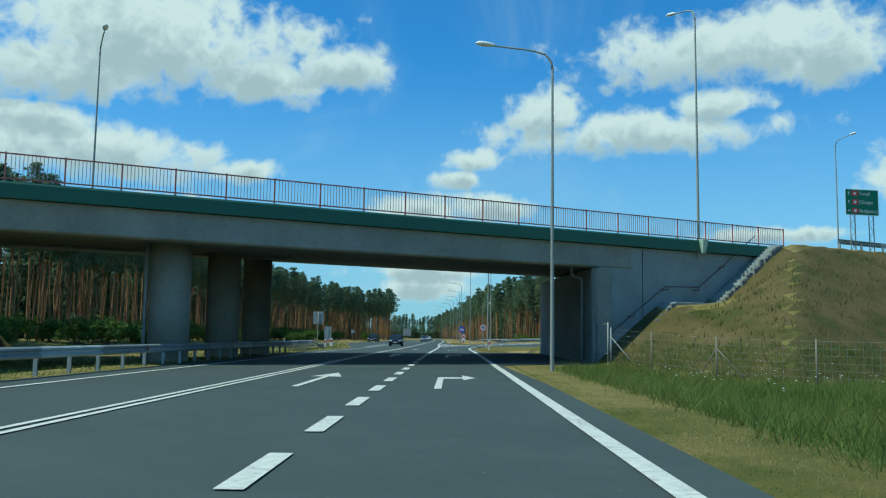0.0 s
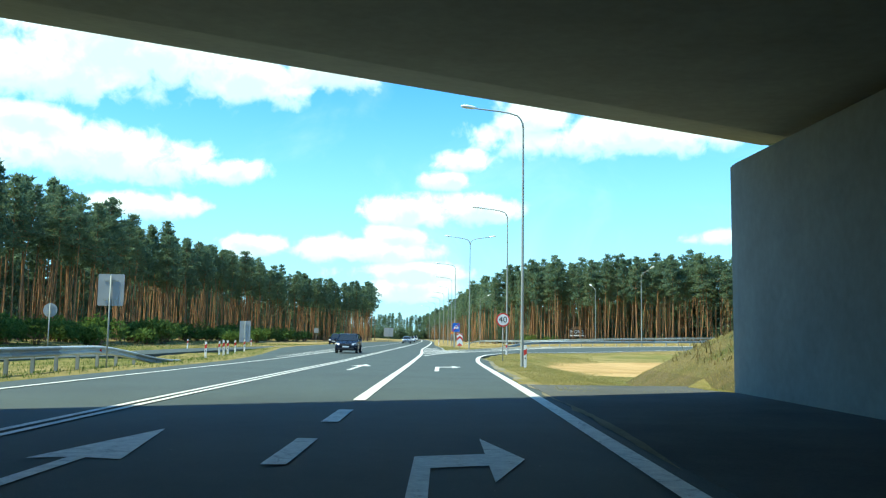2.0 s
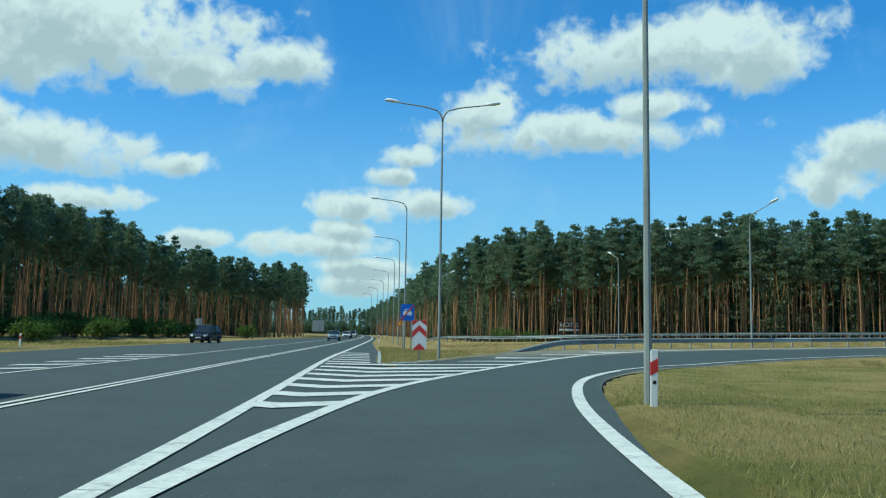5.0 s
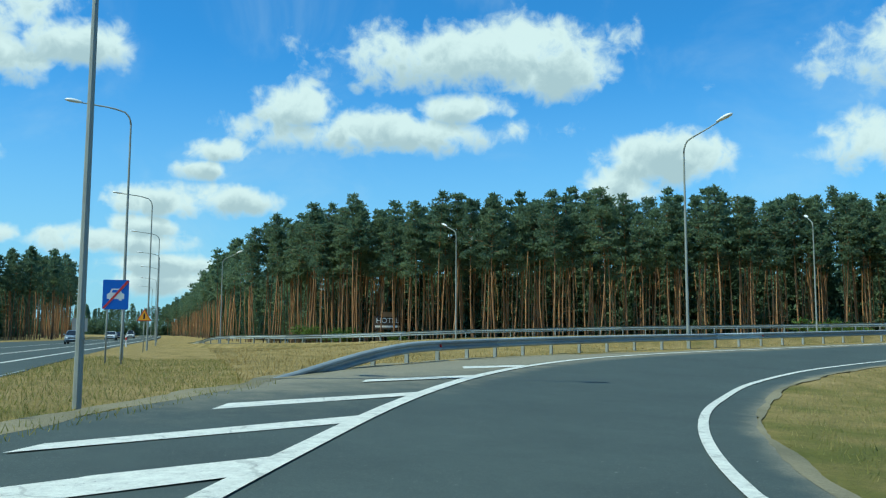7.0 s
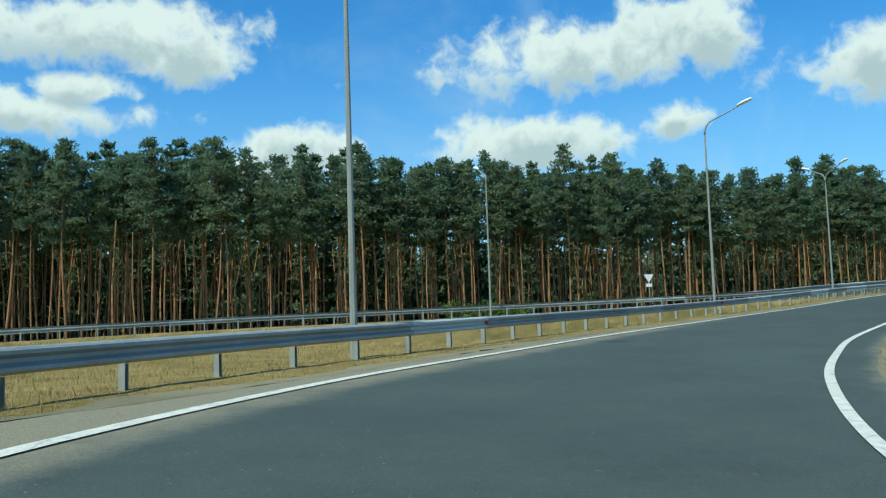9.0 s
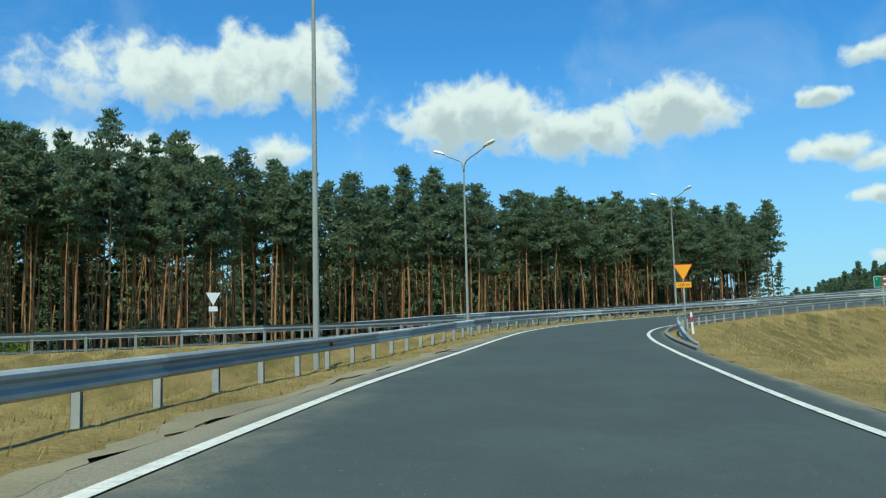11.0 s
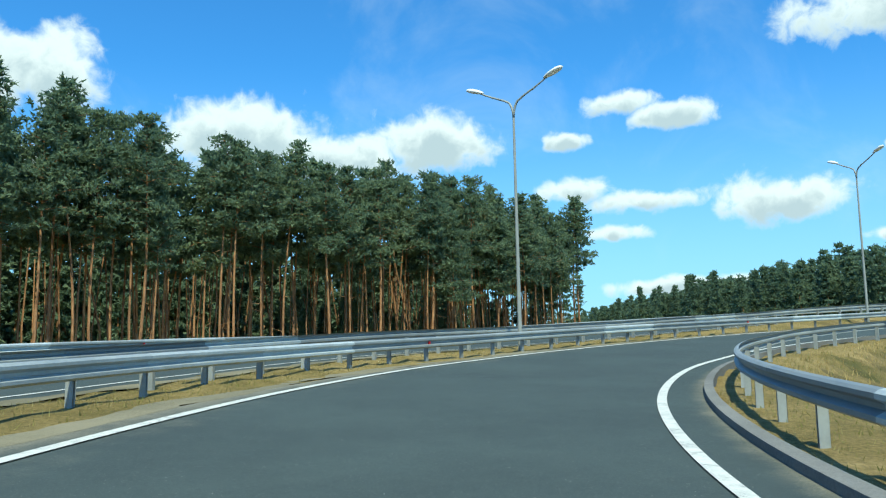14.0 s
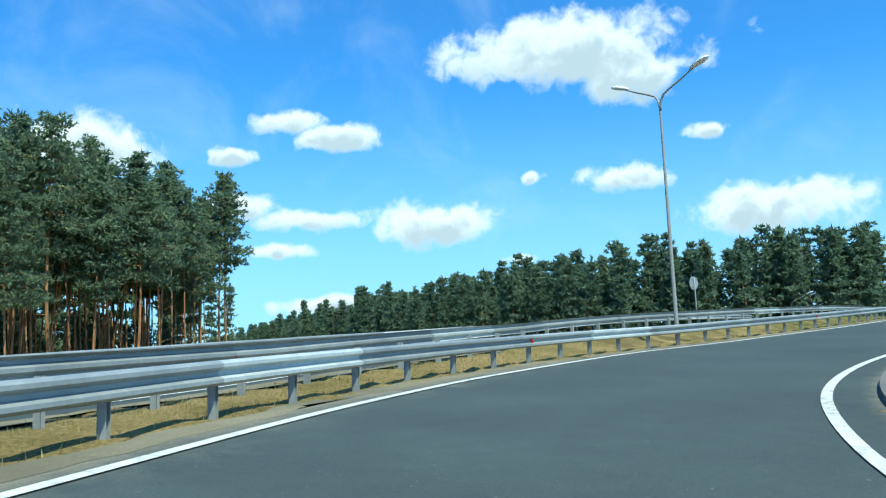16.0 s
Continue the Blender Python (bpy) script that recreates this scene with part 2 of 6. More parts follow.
ASPHALT, PAINT, GRASS = make_asphalt(), make_paint(), make_grass()
SAND = make_sand("bare_sand", (0.33, 0.205, 0.08), (0.50, 0.34, 0.155))
DUST = make_sand("dusty_gravel", (0.15, 0.14, 0.095), (0.27, 0.24, 0.16), 25)
PAVING = make_sand("worn_paving", (0.075, 0.08, 0.075), (0.125, 0.13, 0.12), 30)
KERB_STONE = make_sand("pale_kerb_concrete", (0.15, 0.155, 0.15), (0.24, 0.24, 0.225), 30)
CONCRETE = simple("weathered_concrete", (0.27, 0.305, 0.295), 0.85, vary=0.2, scale=0.7, bumpy=0.15)
# darker copy of the concrete: shade under the bridge is put into its colour
SHADED_CONCRETE = simple("stained_shaded_concrete", (0.26, 0.267, 0.23), 0.9, vary=0.25, scale=0.5, bumpy=0.15)
GREEN_PAINT = simple("green_cornice_paint", (0.026, 0.115, 0.075), 0.6)
STEEL = simple("galvanised_steel", (0.32, 0.345, 0.33), 0.6, 0.2, 0.18, 2.5)
STEEL_POLE = simple("galvanised_pole", (0.29, 0.31, 0.285), 0.7, 0.1, 0.15, 1.5)


def make_bark():
    """Pine bark: grey and cracked low down, flaking orange higher up."""
    m, k, b, pos = material("pine_bark", 0.9)
    info = k.add("ShaderNodeObjectInfo").outputs["Random"]
    isl = k.add("ShaderNodeNewGeometry").outputs["Random Per Island"]
    z = k.add("ShaderNodeSeparateXYZ")
    k.put(z.inputs[0], pos)
    tall = k.math("ADD", z.outputs[2], k.math("MULTIPLY", k.noise(pos, 0.6, 3), 4.0))
    stretch = k.vec("MULTIPLY", pos, (1.0, 1.0, 0.16))
    plates = k.noise(stretch, 9, 5, 0.7)
    low = k.ramp(plates, (0.35, (0.07, 0.055, 0.042)), (0.65, (0.23, 0.18, 0.135)))
    high = k.ramp(plates, (0.35, (0.17, 0.09, 0.047)), (0.65, (0.50, 0.295, 0.155)))
    col = k.mix(k.smooth(tall, 1.5, 5.5), low, high)
    tint = k.math("ADD", k.math("MULTIPLY", isl, 0.7), k.math("MULTIPLY", info, 0.3))
    k.put(b.inputs["Base Color"], k.mix(1.0, col, k.ramp(tint, (0.0, (0.55, 0.55, 0.6)), (1.0, (1.25, 1.15, 1.0))), "MULTIPLY"))
    b.inputs["Specular IOR Level"].default_value = 0.15
    bump(k, b, plates, 0.6, 0.03)
    return m


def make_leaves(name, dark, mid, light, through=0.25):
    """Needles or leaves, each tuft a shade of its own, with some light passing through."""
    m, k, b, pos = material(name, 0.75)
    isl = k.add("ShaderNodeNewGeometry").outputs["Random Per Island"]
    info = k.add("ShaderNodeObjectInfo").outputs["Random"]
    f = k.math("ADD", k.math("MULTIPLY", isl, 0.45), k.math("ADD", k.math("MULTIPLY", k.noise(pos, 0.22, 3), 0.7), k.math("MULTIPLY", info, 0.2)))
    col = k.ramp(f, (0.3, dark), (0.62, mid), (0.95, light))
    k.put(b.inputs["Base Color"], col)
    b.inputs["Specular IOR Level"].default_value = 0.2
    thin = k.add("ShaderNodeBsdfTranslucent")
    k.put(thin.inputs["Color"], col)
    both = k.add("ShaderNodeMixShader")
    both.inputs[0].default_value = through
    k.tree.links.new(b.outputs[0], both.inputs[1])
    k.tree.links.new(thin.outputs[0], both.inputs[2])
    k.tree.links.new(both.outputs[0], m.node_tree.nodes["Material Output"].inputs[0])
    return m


BARK = make_bark()
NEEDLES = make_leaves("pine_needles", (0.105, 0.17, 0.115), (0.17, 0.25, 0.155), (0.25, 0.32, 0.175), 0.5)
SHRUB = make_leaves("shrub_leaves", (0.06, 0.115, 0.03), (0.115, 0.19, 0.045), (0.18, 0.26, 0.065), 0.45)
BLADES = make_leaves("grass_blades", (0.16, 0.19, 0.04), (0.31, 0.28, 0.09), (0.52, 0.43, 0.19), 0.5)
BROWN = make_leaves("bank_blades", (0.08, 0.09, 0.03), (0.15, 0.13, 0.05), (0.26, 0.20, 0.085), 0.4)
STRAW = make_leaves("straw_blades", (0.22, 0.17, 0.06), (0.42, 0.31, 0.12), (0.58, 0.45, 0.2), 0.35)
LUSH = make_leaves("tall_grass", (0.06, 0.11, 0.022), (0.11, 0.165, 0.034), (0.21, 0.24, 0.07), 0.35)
WHITE = simple("white_enamel", (0.78, 0.79, 0.78), 0.4, vary=0.05)
RED = simple("red_sheeting", (0.55, 0.04, 0.03), 0.4, vary=0.06)


# ---------------------------------------------------------------- shapes
def mesh_from(name, verts, faces, mat, smooth=False):
    me = bpy.data.meshes.new(name)
    me.from_pydata([tuple(v) for v in verts], [], faces)
    if smooth:
        me.polygons.foreach_set("use_smooth", [True] * len(me.polygons))
    if mat:
        me.materials.append(mat)
    me.update()
    return me


def part(name, me, parent=None, label=""):
    """Links a mesh (or a bmesh with its material set on it) as one object under its thing."""
    ob = new(name, me)
    if parent:
        ob.parent = parent
    return tagged(ob, label)


def thing(name, label, category, group="", kind="", at=None):
    ob = new(name)
    ob.empty_display_size = 0.2
    if at is not None:
        ob.matrix_basis = at
    return tagged(ob, label, category, group, kind)


class Build:
    """Collects simple solids into one mesh."""

    def __init__(self):
        self.v, self.f = [], []

    def box(self, lo, hi, m=None):
        (a, b, c), (d, e, f) = lo, hi
        return self.hexa([(a, b, c), (d, b, c), (d, e, c), (a, e, c), (a, b, f), (d, b, f), (d, e, f), (a, e, f)], m)

    def hexa(self, pts, m=None):
        n = len(self.v)
        self.v += [tuple(m @ Vector(p)) if m else tuple(p) for p in pts]
        self.f += [tuple(n + i for i in q) for q in ((3, 2, 1, 0), (4, 5, 6, 7), (0, 1, 5, 4), (1, 2, 6, 5), (2, 3, 7, 6), (3, 0, 4, 7))]
        return self

    def tube(self, pts, radii, sides=8, caps=True):
        """A round bar along points, with a radius at each."""
        pts = [Vector(p) for p in pts]
        if not hasattr(radii, "__len__"):
            radii = [radii] * len(pts)
        n, side = len(self.v), None
        for i, p in enumerate(pts):
            way = (pts[min(i + 1, len(pts) - 1)] - pts[max(i - 1, 0)]).normalized()
            ref = side if side is not None else (Vector((1, 0, 0)) if abs(way.x) < 0.9 else Vector((0, 1, 0)))
            side = (ref - way * ref.dot(way)).normalized()
            up = way.cross(side)
            for j in range(sides):
                a = 2 * math.pi * j / sides
                self.v.append(tuple(p + (side * math.cos(a) + up * math.sin(a)) * radii[i]))
        for i in range(len(pts) - 1):
            for j in range(sides):
                a, b = n + i * sides + j, n + i * sides + (j + 1) % sides
                self.f.append((a, b, b + sides, a + sides))
        if caps:
            self.f.append(tuple(n + j for j in reversed(range(sides))))
            self.f.append(tuple(n + (len(pts) - 1) * sides + j for j in range(sides)))
        return self

    def prism(self, outline, depth, m=None):
        """A flat outline in x, z, thick along y."""
        n, c = len(self.v), len(outline)
        for y in (0.0, depth):
            for x, z in outline:
                p = Vector((x, y, z))
                self.v.append(tuple(m @ p) if m else tuple(p))
        self.f.append(tuple(range(n, n + c)))
        self.f.append(tuple(n + c + i for i in reversed(range(c))))
        for i in range(c):
            j = (i + 1) % c
            self.f.append((n + i, n + c + i, n + c + j, n + j))
        return self

    def mesh(self, name, mat, smooth=False):
        return mesh_from(name, self.v, self.f, mat, smooth)


def bevelled(me, width=0.01, segments=1):
    bm = bmesh.new()
    bm.from_mesh(me)
    bmesh.ops.recalc_face_normals(bm, faces=bm.faces)
    bmesh.ops.bevel(bm, geom=[e for e in bm.edges if len(e.link_faces) == 2 and e.calc_face_angle(0) > 0.6], offset=width, segments=segments, affect="EDGES")
    bm.to_mesh(me)
    bm.free()
    return me


def catmull(pts, per=12):
    """A smooth curve through points (rows of any width), as an array."""
    p = np.array(pts, float)
    p = np.vstack([2 * p[0] - p[1], p, 2 * p[-1] - p[-2]])
    out = []
    for i in range(1, len(p) - 2):
        for u in np.arange(per) / per:
            a, b, c, d = p[i - 1:i + 3]
            out.append(0.5 * (2 * b + (c - a) * u + (2 * a - 5 * b + 4 * c - d) * u * u + (3 * b - a - 3 * c + d) * u ** 3))
    return np.array(out + [p[-2]])


def arc_lengths(p):
    return np.r_[0, np.cumsum(np.linalg.norm(np.diff(p[:, :2], axis=0), axis=1))]


def even(p, step):
    """The same curve in even steps."""
    s = arc_lengths(p)
    at = np.arange(0, s[-1], step)
    return np.stack([np.interp(at, s, p[:, i]) for i in range(p.shape[1])], 1)


def sideways(p):
    """Unit vectors to the left of a plan curve."""
    d = np.gradient(p[:, :2], axis=0)
    d /= np.linalg.norm(d, axis=1)[:, None]
    return np.stack([-d[:, 1], d[:, 0]], 1)


def smoothstep(a, b, x):
    u = np.clip((np.asarray(x, float) - a) / (b - a), 0, 1)
    return u * u * (3 - 2 * u)


# ---------------------------------------------------------------- the plan
def main_z(y):
    return -0.1 * smoothstep(52, 90, y)


MAIN_LEFT, MAIN_RIGHT = -8.9, 4.25
RAMP_LEFT = [(0.42, 99.98), (1.04, 105.49), (2.05, 111.81), (3.61, 117.80), (5.62, 123.79), (7.81, 129.26), (10.10, 134.30), (12.89, 139.21), (16.21, 143.82), (20.30, 147.98),
             (25.56, 151.39), (32.02, 154.26), (38.43, 156.91), (45.00, 159.19), (52.98, 161.49), (61.88, 163.48), (71.01, 165.33), (80.01, 166.84), (87.00, 167.28), (94.01, 166.98),
             (100.63, 165.70), (106.44, 163.48), (111.04, 160.86), (115.64, 157.79), (120.22, 153.92), (125.96, 147.72), (129.57, 141.92), (132.90, 136.69), (137.47, 129.64), (144.68, 119.41),
             (152.66, 108.39)]
RAMP_RIGHT = [(4.35, 99.97), (4.94, 104.98), (5.63, 109.49), (6.66, 114.40), (7.81, 118.50), (9.64, 123.38), (11.79, 128.01), (14.46, 132.36), (17.49, 136.22), (20.91, 139.89),
              (25.68, 143.79), (31.66, 147.17), (37.44, 149.68), (41.98, 151.39), (48.37, 153.36), (54.87, 155.16), (65.03, 157.75), (73.00, 159.68), (79.99, 160.92), (86.50, 161.33),
              (93.22, 160.80), (99.57, 159.44), (104.56, 157.54), (109.84, 154.66), (114.88, 150.58), (120.16, 144.45), (123.82, 138.27), (127.25, 133.10), (131.93, 126.13), (139.12, 116.16),
              (147.21, 105.22)]


def fractions(p, n=320):
    s = arc_lengths(p)
    return np.stack([np.interp(np.linspace(0, s[-1], n), s, p[:, i]) for i in (0, 1)], 1)


left_line, right_line = fractions(catmull(RAMP_LEFT)), fractions(catmull(RAMP_RIGHT))
mid_line = (left_line + right_line) / 2
half_left = np.array([np.hypot(*(left_line - q).T).min() for q in mid_line])
half_right = np.array([np.hypot(*(right_line - q).T).min() for q in mid_line])
RL, RR = mid_line + sideways(mid_line) * half_left[:, None], mid_line - sideways(mid_line) * half_right[:, None]
RAMP_S = arc_lengths(mid_line)
RAMP_Z = np.interp(RAMP_S, np.arange(28) * 8.0,
                   [-0.10, -0.10, -0.11, -0.13, -0.12, -0.06, 0.05, 0.19, 0.34, 0.49, 0.66, 0.89, 1.16, 1.48, 1.80, 2.11, 2.41, 2.76, 3.17, 3.56, 3.92, 4.29, 4.69, 5.10, 5.51, 5.92, 6.32, 6.72])
RAMP_Z = np.convolve(np.pad(RAMP_Z, 4, mode="edge"), np.ones(9) / 9, "valid")
RAMP_BANK = np.interp(RAMP_S, [0, 20, 40, 60, 80, 100, 120, 140, 160, 180, 260], [0.000, 0.000, 0.059, 0.048, 0.035, 0.024, 0.032, 0.042, 0.047, 0.043, 0.041])
RAMP_W = np.linalg.norm(RL - RR, axis=1)


def ramp_curve(off, lift=0.0, side="left"):
    """A curve on the ramp, metres outwards of the left or right white line."""
    u = (-off if side == "left" else RAMP_W + off) / RAMP_W
    p = RL + (RR - RL) * u[:, None]
    return np.c_[p, RAMP_Z + RAMP_BANK * (0.5 - u) * RAMP_W + lift]


OPP_RAIL = [(6, 221), (10, 210), (17, 202), (29.2, 194.2), (43, 189.4), (58.3, 183.6), (71, 178), (82, 172.8), (90, 170.2), (97, 168.9), (103, 167.5),
            (108.5, 165.3), (113.5, 162.3), (118, 159.0), (123.3, 154.8), (129.6, 149.0), (133.8, 143.4), (137.2, 138.2), (142, 131), (149.3, 120.8), (157.3, 109.8)]
OPP = catmull(OPP_RAIL)
OPP_S = arc_lengths(OPP)
OPP_Z = np.interp(OPP[:, 0], [6, 20, 30, 36, 45, 53, 58, 64, 71, 79, 85, 90, 97, 105, 111, 118, 128, 134, 140, 150, 157],
                  [0.0, 0.35, 0.78, 0.92, 1.15, 1.28, 1.38, 1.5, 1.65, 1.85, 2.1, 2.33, 2.66, 3.04, 3.29, 3.67, 4.4, 5.0, 5.5, 6.2, 6.5])


def opp_curve(off, lift=0.0):
    p = OPP + sideways(OPP) * np.broadcast_to(off, len(OPP))[:, None]
    return np.c_[p, OPP_Z + lift]


# the road on the bridge: a point, its way and how high it lies along it
BR_AXIS, BR_DIR = np.array((9.5, 47.9)), np.array((0.883, 0.469))
BR_NORM = np.array((-0.469, 0.883))


def bridge_road_z(a):
    return np.interp(a, [-60, 0, 30, 95, 125, 320], [5.6, 6.72, 6.6, 6.3, 4.9, 4.4])


def nearest_on(rows, x, y):
    """For places: distance to a road's axis, and there its height, the offset to its right, its cross fall and width."""
    side = sideways(rows)
    best = np.full(x.shape, 1e9)
    out = [np.zeros(x.shape) for i in range(4)]
    for q, s in zip(rows, side):
        dx, dy = x - q[0], y - q[1]
        d = np.hypot(dx, dy)
        near = d < best
        for k, val in enumerate((q[2], -(dx * s[0] + dy * s[1]), q[3], q[4])):
            out[k] = np.where(near, val, out[k])
        best = np.minimum(best, d)
    return (best, *out)


def soft_noise(x, y, size, seed):
    rng = np.random.RandomState(seed)
    out = np.zeros(np.shape(x))
    for i in range(6):
        a, ph, f = rng.rand() * 6.283, rng.rand() * 6.283, (0.7 + rng.rand() * 1.2) / size
        out = out + np.sin((x * math.cos(a) + y * math.sin(a)) * f * 6.283 + ph)
    return out / 6


RAMP_MID = even(np.c_[(RL + RR) / 2, RAMP_Z, RAMP_BANK, RAMP_W], 1.5)
OPP_MID = even(np.c_[opp_curve(4.85), OPP_Z * 0, OPP_Z * 0 + 8.2], 1.5)


def road_right(y):
    """Where the main road's asphalt ends on the right."""
    y = np.asarray(y, float)
    return np.interp(y, [16, 26, 34, 74, 82, 88, 96], [4.3, 4.06, 4.0, 4.0, 4.1, 4.4, MAIN_RIGHT]) - 2.4 * smoothstep(119, 127.5, y) - 1.6 * smoothstep(127, 215, y)


def road_left(y):
    y = np.asarray(y, float)
    return MAIN_LEFT - 7.5 * smoothstep(75, 150, y) + 7.5 * smoothstep(230, 330, y)


def exact_ground(x, y):
    x, y = np.asarray(x, float), np.asarray(y, float)
    base = -0.32 + 0.16 * soft_noise(x, y, 22, 1) + 0.05 * soft_noise(x, y, 5, 2)
    # shoulders of the main road
    out = np.maximum(x - road_right(y), road_left(y) - x)
    mz = main_z(y)
    verge = mz - 0.02 + 0.03 * soft_noise(x, y, 3, 3) + 0.03
    road = np.where(out < 0, mz - np.where(out < -0.75, 0.2, 0.035), verge - np.maximum(0, out - 1.6) * 0.12)
    z = np.where(out < 1.6, road, np.maximum(base, road))
    # embankment of the bridge road, which ends at the abutments
    a = (x - BR_AXIS[0]) * BR_DIR[0] + (y - BR_AXIS[1]) * BR_DIR[1]
    b = (x - BR_AXIS[0]) * BR_NORM[0] + (y - BR_AXIS[1]) * BR_NORM[1]
    top = bridge_road_z(a) - 0.05
    emb = top - np.maximum(0, np.abs(b) - 11.6) / 1.6
    # the bank beside the stairs has a landing, which fades out away from the wall
    edge = np.interp(a + 4.86, [-7.0, -1.2, 2.8, 6.2, 10.7, 11.5, 13.0], [-4.0, 0.1, 2.95, 3.15, 6.35, 6.5, 9.0])
    line = np.interp(a + 4.86, [-7.0, -1.2, 10.7, 13.0], [-3.0, 0.1, 6.35, 9.0])
    line = np.where(b < -9.1, edge + (line - edge) * smoothstep(1.6, 4.0, -b - 10.1), 99)
    emb = np.minimum(emb, line)
    north = np.minimum(top - np.maximum(0, b - 11.6) / 1.35, (x - 8.0) * 0.5 - 0.25)
    east = np.where(x > 9.4, emb, -9)
    east = np.where(b > 6, np.where((x > 9.4) | ((x > 8.3) & (y > 61.3)), north, -9), east)
    west = np.where(x < -24, emb - np.maximum(0, x + 32) / 1.5, -9)
    z = np.maximum(z, np.maximum(east, west))
    # ramp embankments
    for mid, half, under_left, under_right in ((RAMP_MID, 5.6, 0.35, 0.45), (OPP_MID, 5.6, -0.6, -0.6)):
        d, rz, lat, bank, width = nearest_on(mid, x, y)
        level = rz - bank * np.clip(lat, -6, 6) - 0.018
        emb = level - np.maximum(0, d - half) / 2.2
        z = np.where(d < half, level + 0.025 * soft_noise(x, y, 2.5, 5), np.maximum(z, emb))
        z = np.where((lat < width / 2 + under_right) & (lat > -width / 2 - under_left) & (d < 7), level - np.where(x > 122, 0.1, 0.3), z)
    z = np.where(out < 0, np.minimum(z, mz - np.where(out < -0.75, 0.2, 0.035)), z)
    # level ground under the paving below the bridge
    paved = (x > road_right(y) - 0.5) & (x < 9.2) & (y > 31) & (y < 63) & (x < 5.2 + 1.2 * (y - 31.2))
    z = np.where(paved, np.where(x > road_right(y), -0.03, z), z)
    # a shallow sandy hollow in the field
    z = z - 0.35 * np.exp(-(((x - 17) / 8) ** 2 + ((y - 90) / 11) ** 2))
    # a grassy hump in the field between the ramps
    z = z + 1.1 * np.exp(-(((x - 27) / 12) ** 2 + ((y - 182) / 6) ** 2))
    # the forest floor
    return z + 0.5 * smoothstep(30, 50, -x)


def grid_sheet(name, xs, ys, zf, mat, drop=None):
    gx, gy = np.meshgrid(xs, ys)
    gz = zf(gx, gy)
    if drop is not None:
        gz = drop(gx, gy, gz)
    n, m = gx.shape
    idx = np.arange(n * m).reshape(n, m)
    quads = np.stack([idx[:-1, :-1], idx[:-1, 1:], idx[1:, 1:], idx[1:, :-1]], -1).reshape(-1, 4)
    me = bpy.data.meshes.new(name)
    me.from_pydata(np.stack([gx, gy, gz], -1).reshape(-1, 3).tolist(), [], quads.tolist())
    me.polygons.foreach_set("use_smooth", [True] * len(me.polygons))
    me.materials.append(mat)
    return me


def spread(lo, hi, fine_lo, fine_hi, fine, coarse):
    a = np.arange(fine_lo, fine_hi, fine)
    left = fine_lo - np.cumsum(coarse * 1.35 ** np.arange(40))
    right = a[-1] + np.cumsum(coarse * 1.35 ** np.arange(40))
    return np.r_[left[left > lo][::-1], a, right[right < hi]]


GROUND_X, GROUND_Y = spread(-2500, 2500, -45, 175, 0.7, 1.2), spread(-2500, 2500, -14, 235, 0.7, 1.2)
GROUND_H = exact_ground(*np.meshgrid(GROUND_X, GROUND_Y))


def ground_z(x, y):
    """The height of the ground sheet, between its corners."""
    x, y = np.asarray(x, float), np.asarray(y, float)
    i = np.clip(np.searchsorted(GROUND_X, x) - 1, 0, len(GROUND_X) - 2)
    j = np.clip(np.searchsorted(GROUND_Y, y) - 1, 0, len(GROUND_Y) - 2)
    u = (x - GROUND_X[i]) / (GROUND_X[i + 1] - GROUND_X[i])
    v = (y - GROUND_Y[j]) / (GROUND_Y[j + 1] - GROUND_Y[j])
    h = GROUND_H
    return (h[j, i] * (1 - u) + h[j, i + 1] * u) * (1 - v) + (h[j + 1, i] * (1 - u) + h[j + 1, i + 1] * u) * v


ground = part("ground", grid_sheet("ground", GROUND_X, GROUND_Y, lambda x, y: GROUND_H, GRASS))
tagged(ground, "dry yellow and green roadside grass on fields and banks", "ground", kind="structure")


def ribbon(name, left, right, mat, across=1, closed_edge=0.0):
    """A strip between two curves of equal length; closed_edge turns its sides down."""
    rows = [left + (right - left) * (i / across) for i in range(across + 1)]
    if closed_edge:
        low = np.array((0, 0, closed_edge))
        rows = [rows[0] - low] + rows + [rows[-1] - low]
    n, m = len(left), len(rows)
    v = np.stack(rows, 1).reshape(-1, 3)
    f = [(i * m + j, i * m + j + 1, (i + 1) * m + j + 1, (i + 1) * m + j) for i in range(n - 1) for j in range(m - 1)]
    me = mesh_from(name, v.tolist(), f, mat)
    bm = bmesh.new()
    bm.from_mesh(me)
    bmesh.ops.recalc_face_normals(bm, faces=bm.faces)
    bm.to_mesh(me)
    bm.free()
    if me.polygons[len(me.polygons) // 2].normal.z < 0:
        me.flip_normals()
    return me


# ---------------------------------------------------------------- roads
ys = np.r_[np.arange(-80, 240, 4.0), np.arange(240, 1400, 40.0)]


def main_curve(x, lift=0.0, ys=ys):
    x = np.broadcast_to(x, len(ys))
    bend = -0.00006 * np.maximum(ys - 170, 0) ** 2
    return np.c_[x + bend, ys, main_z(ys) + lift]


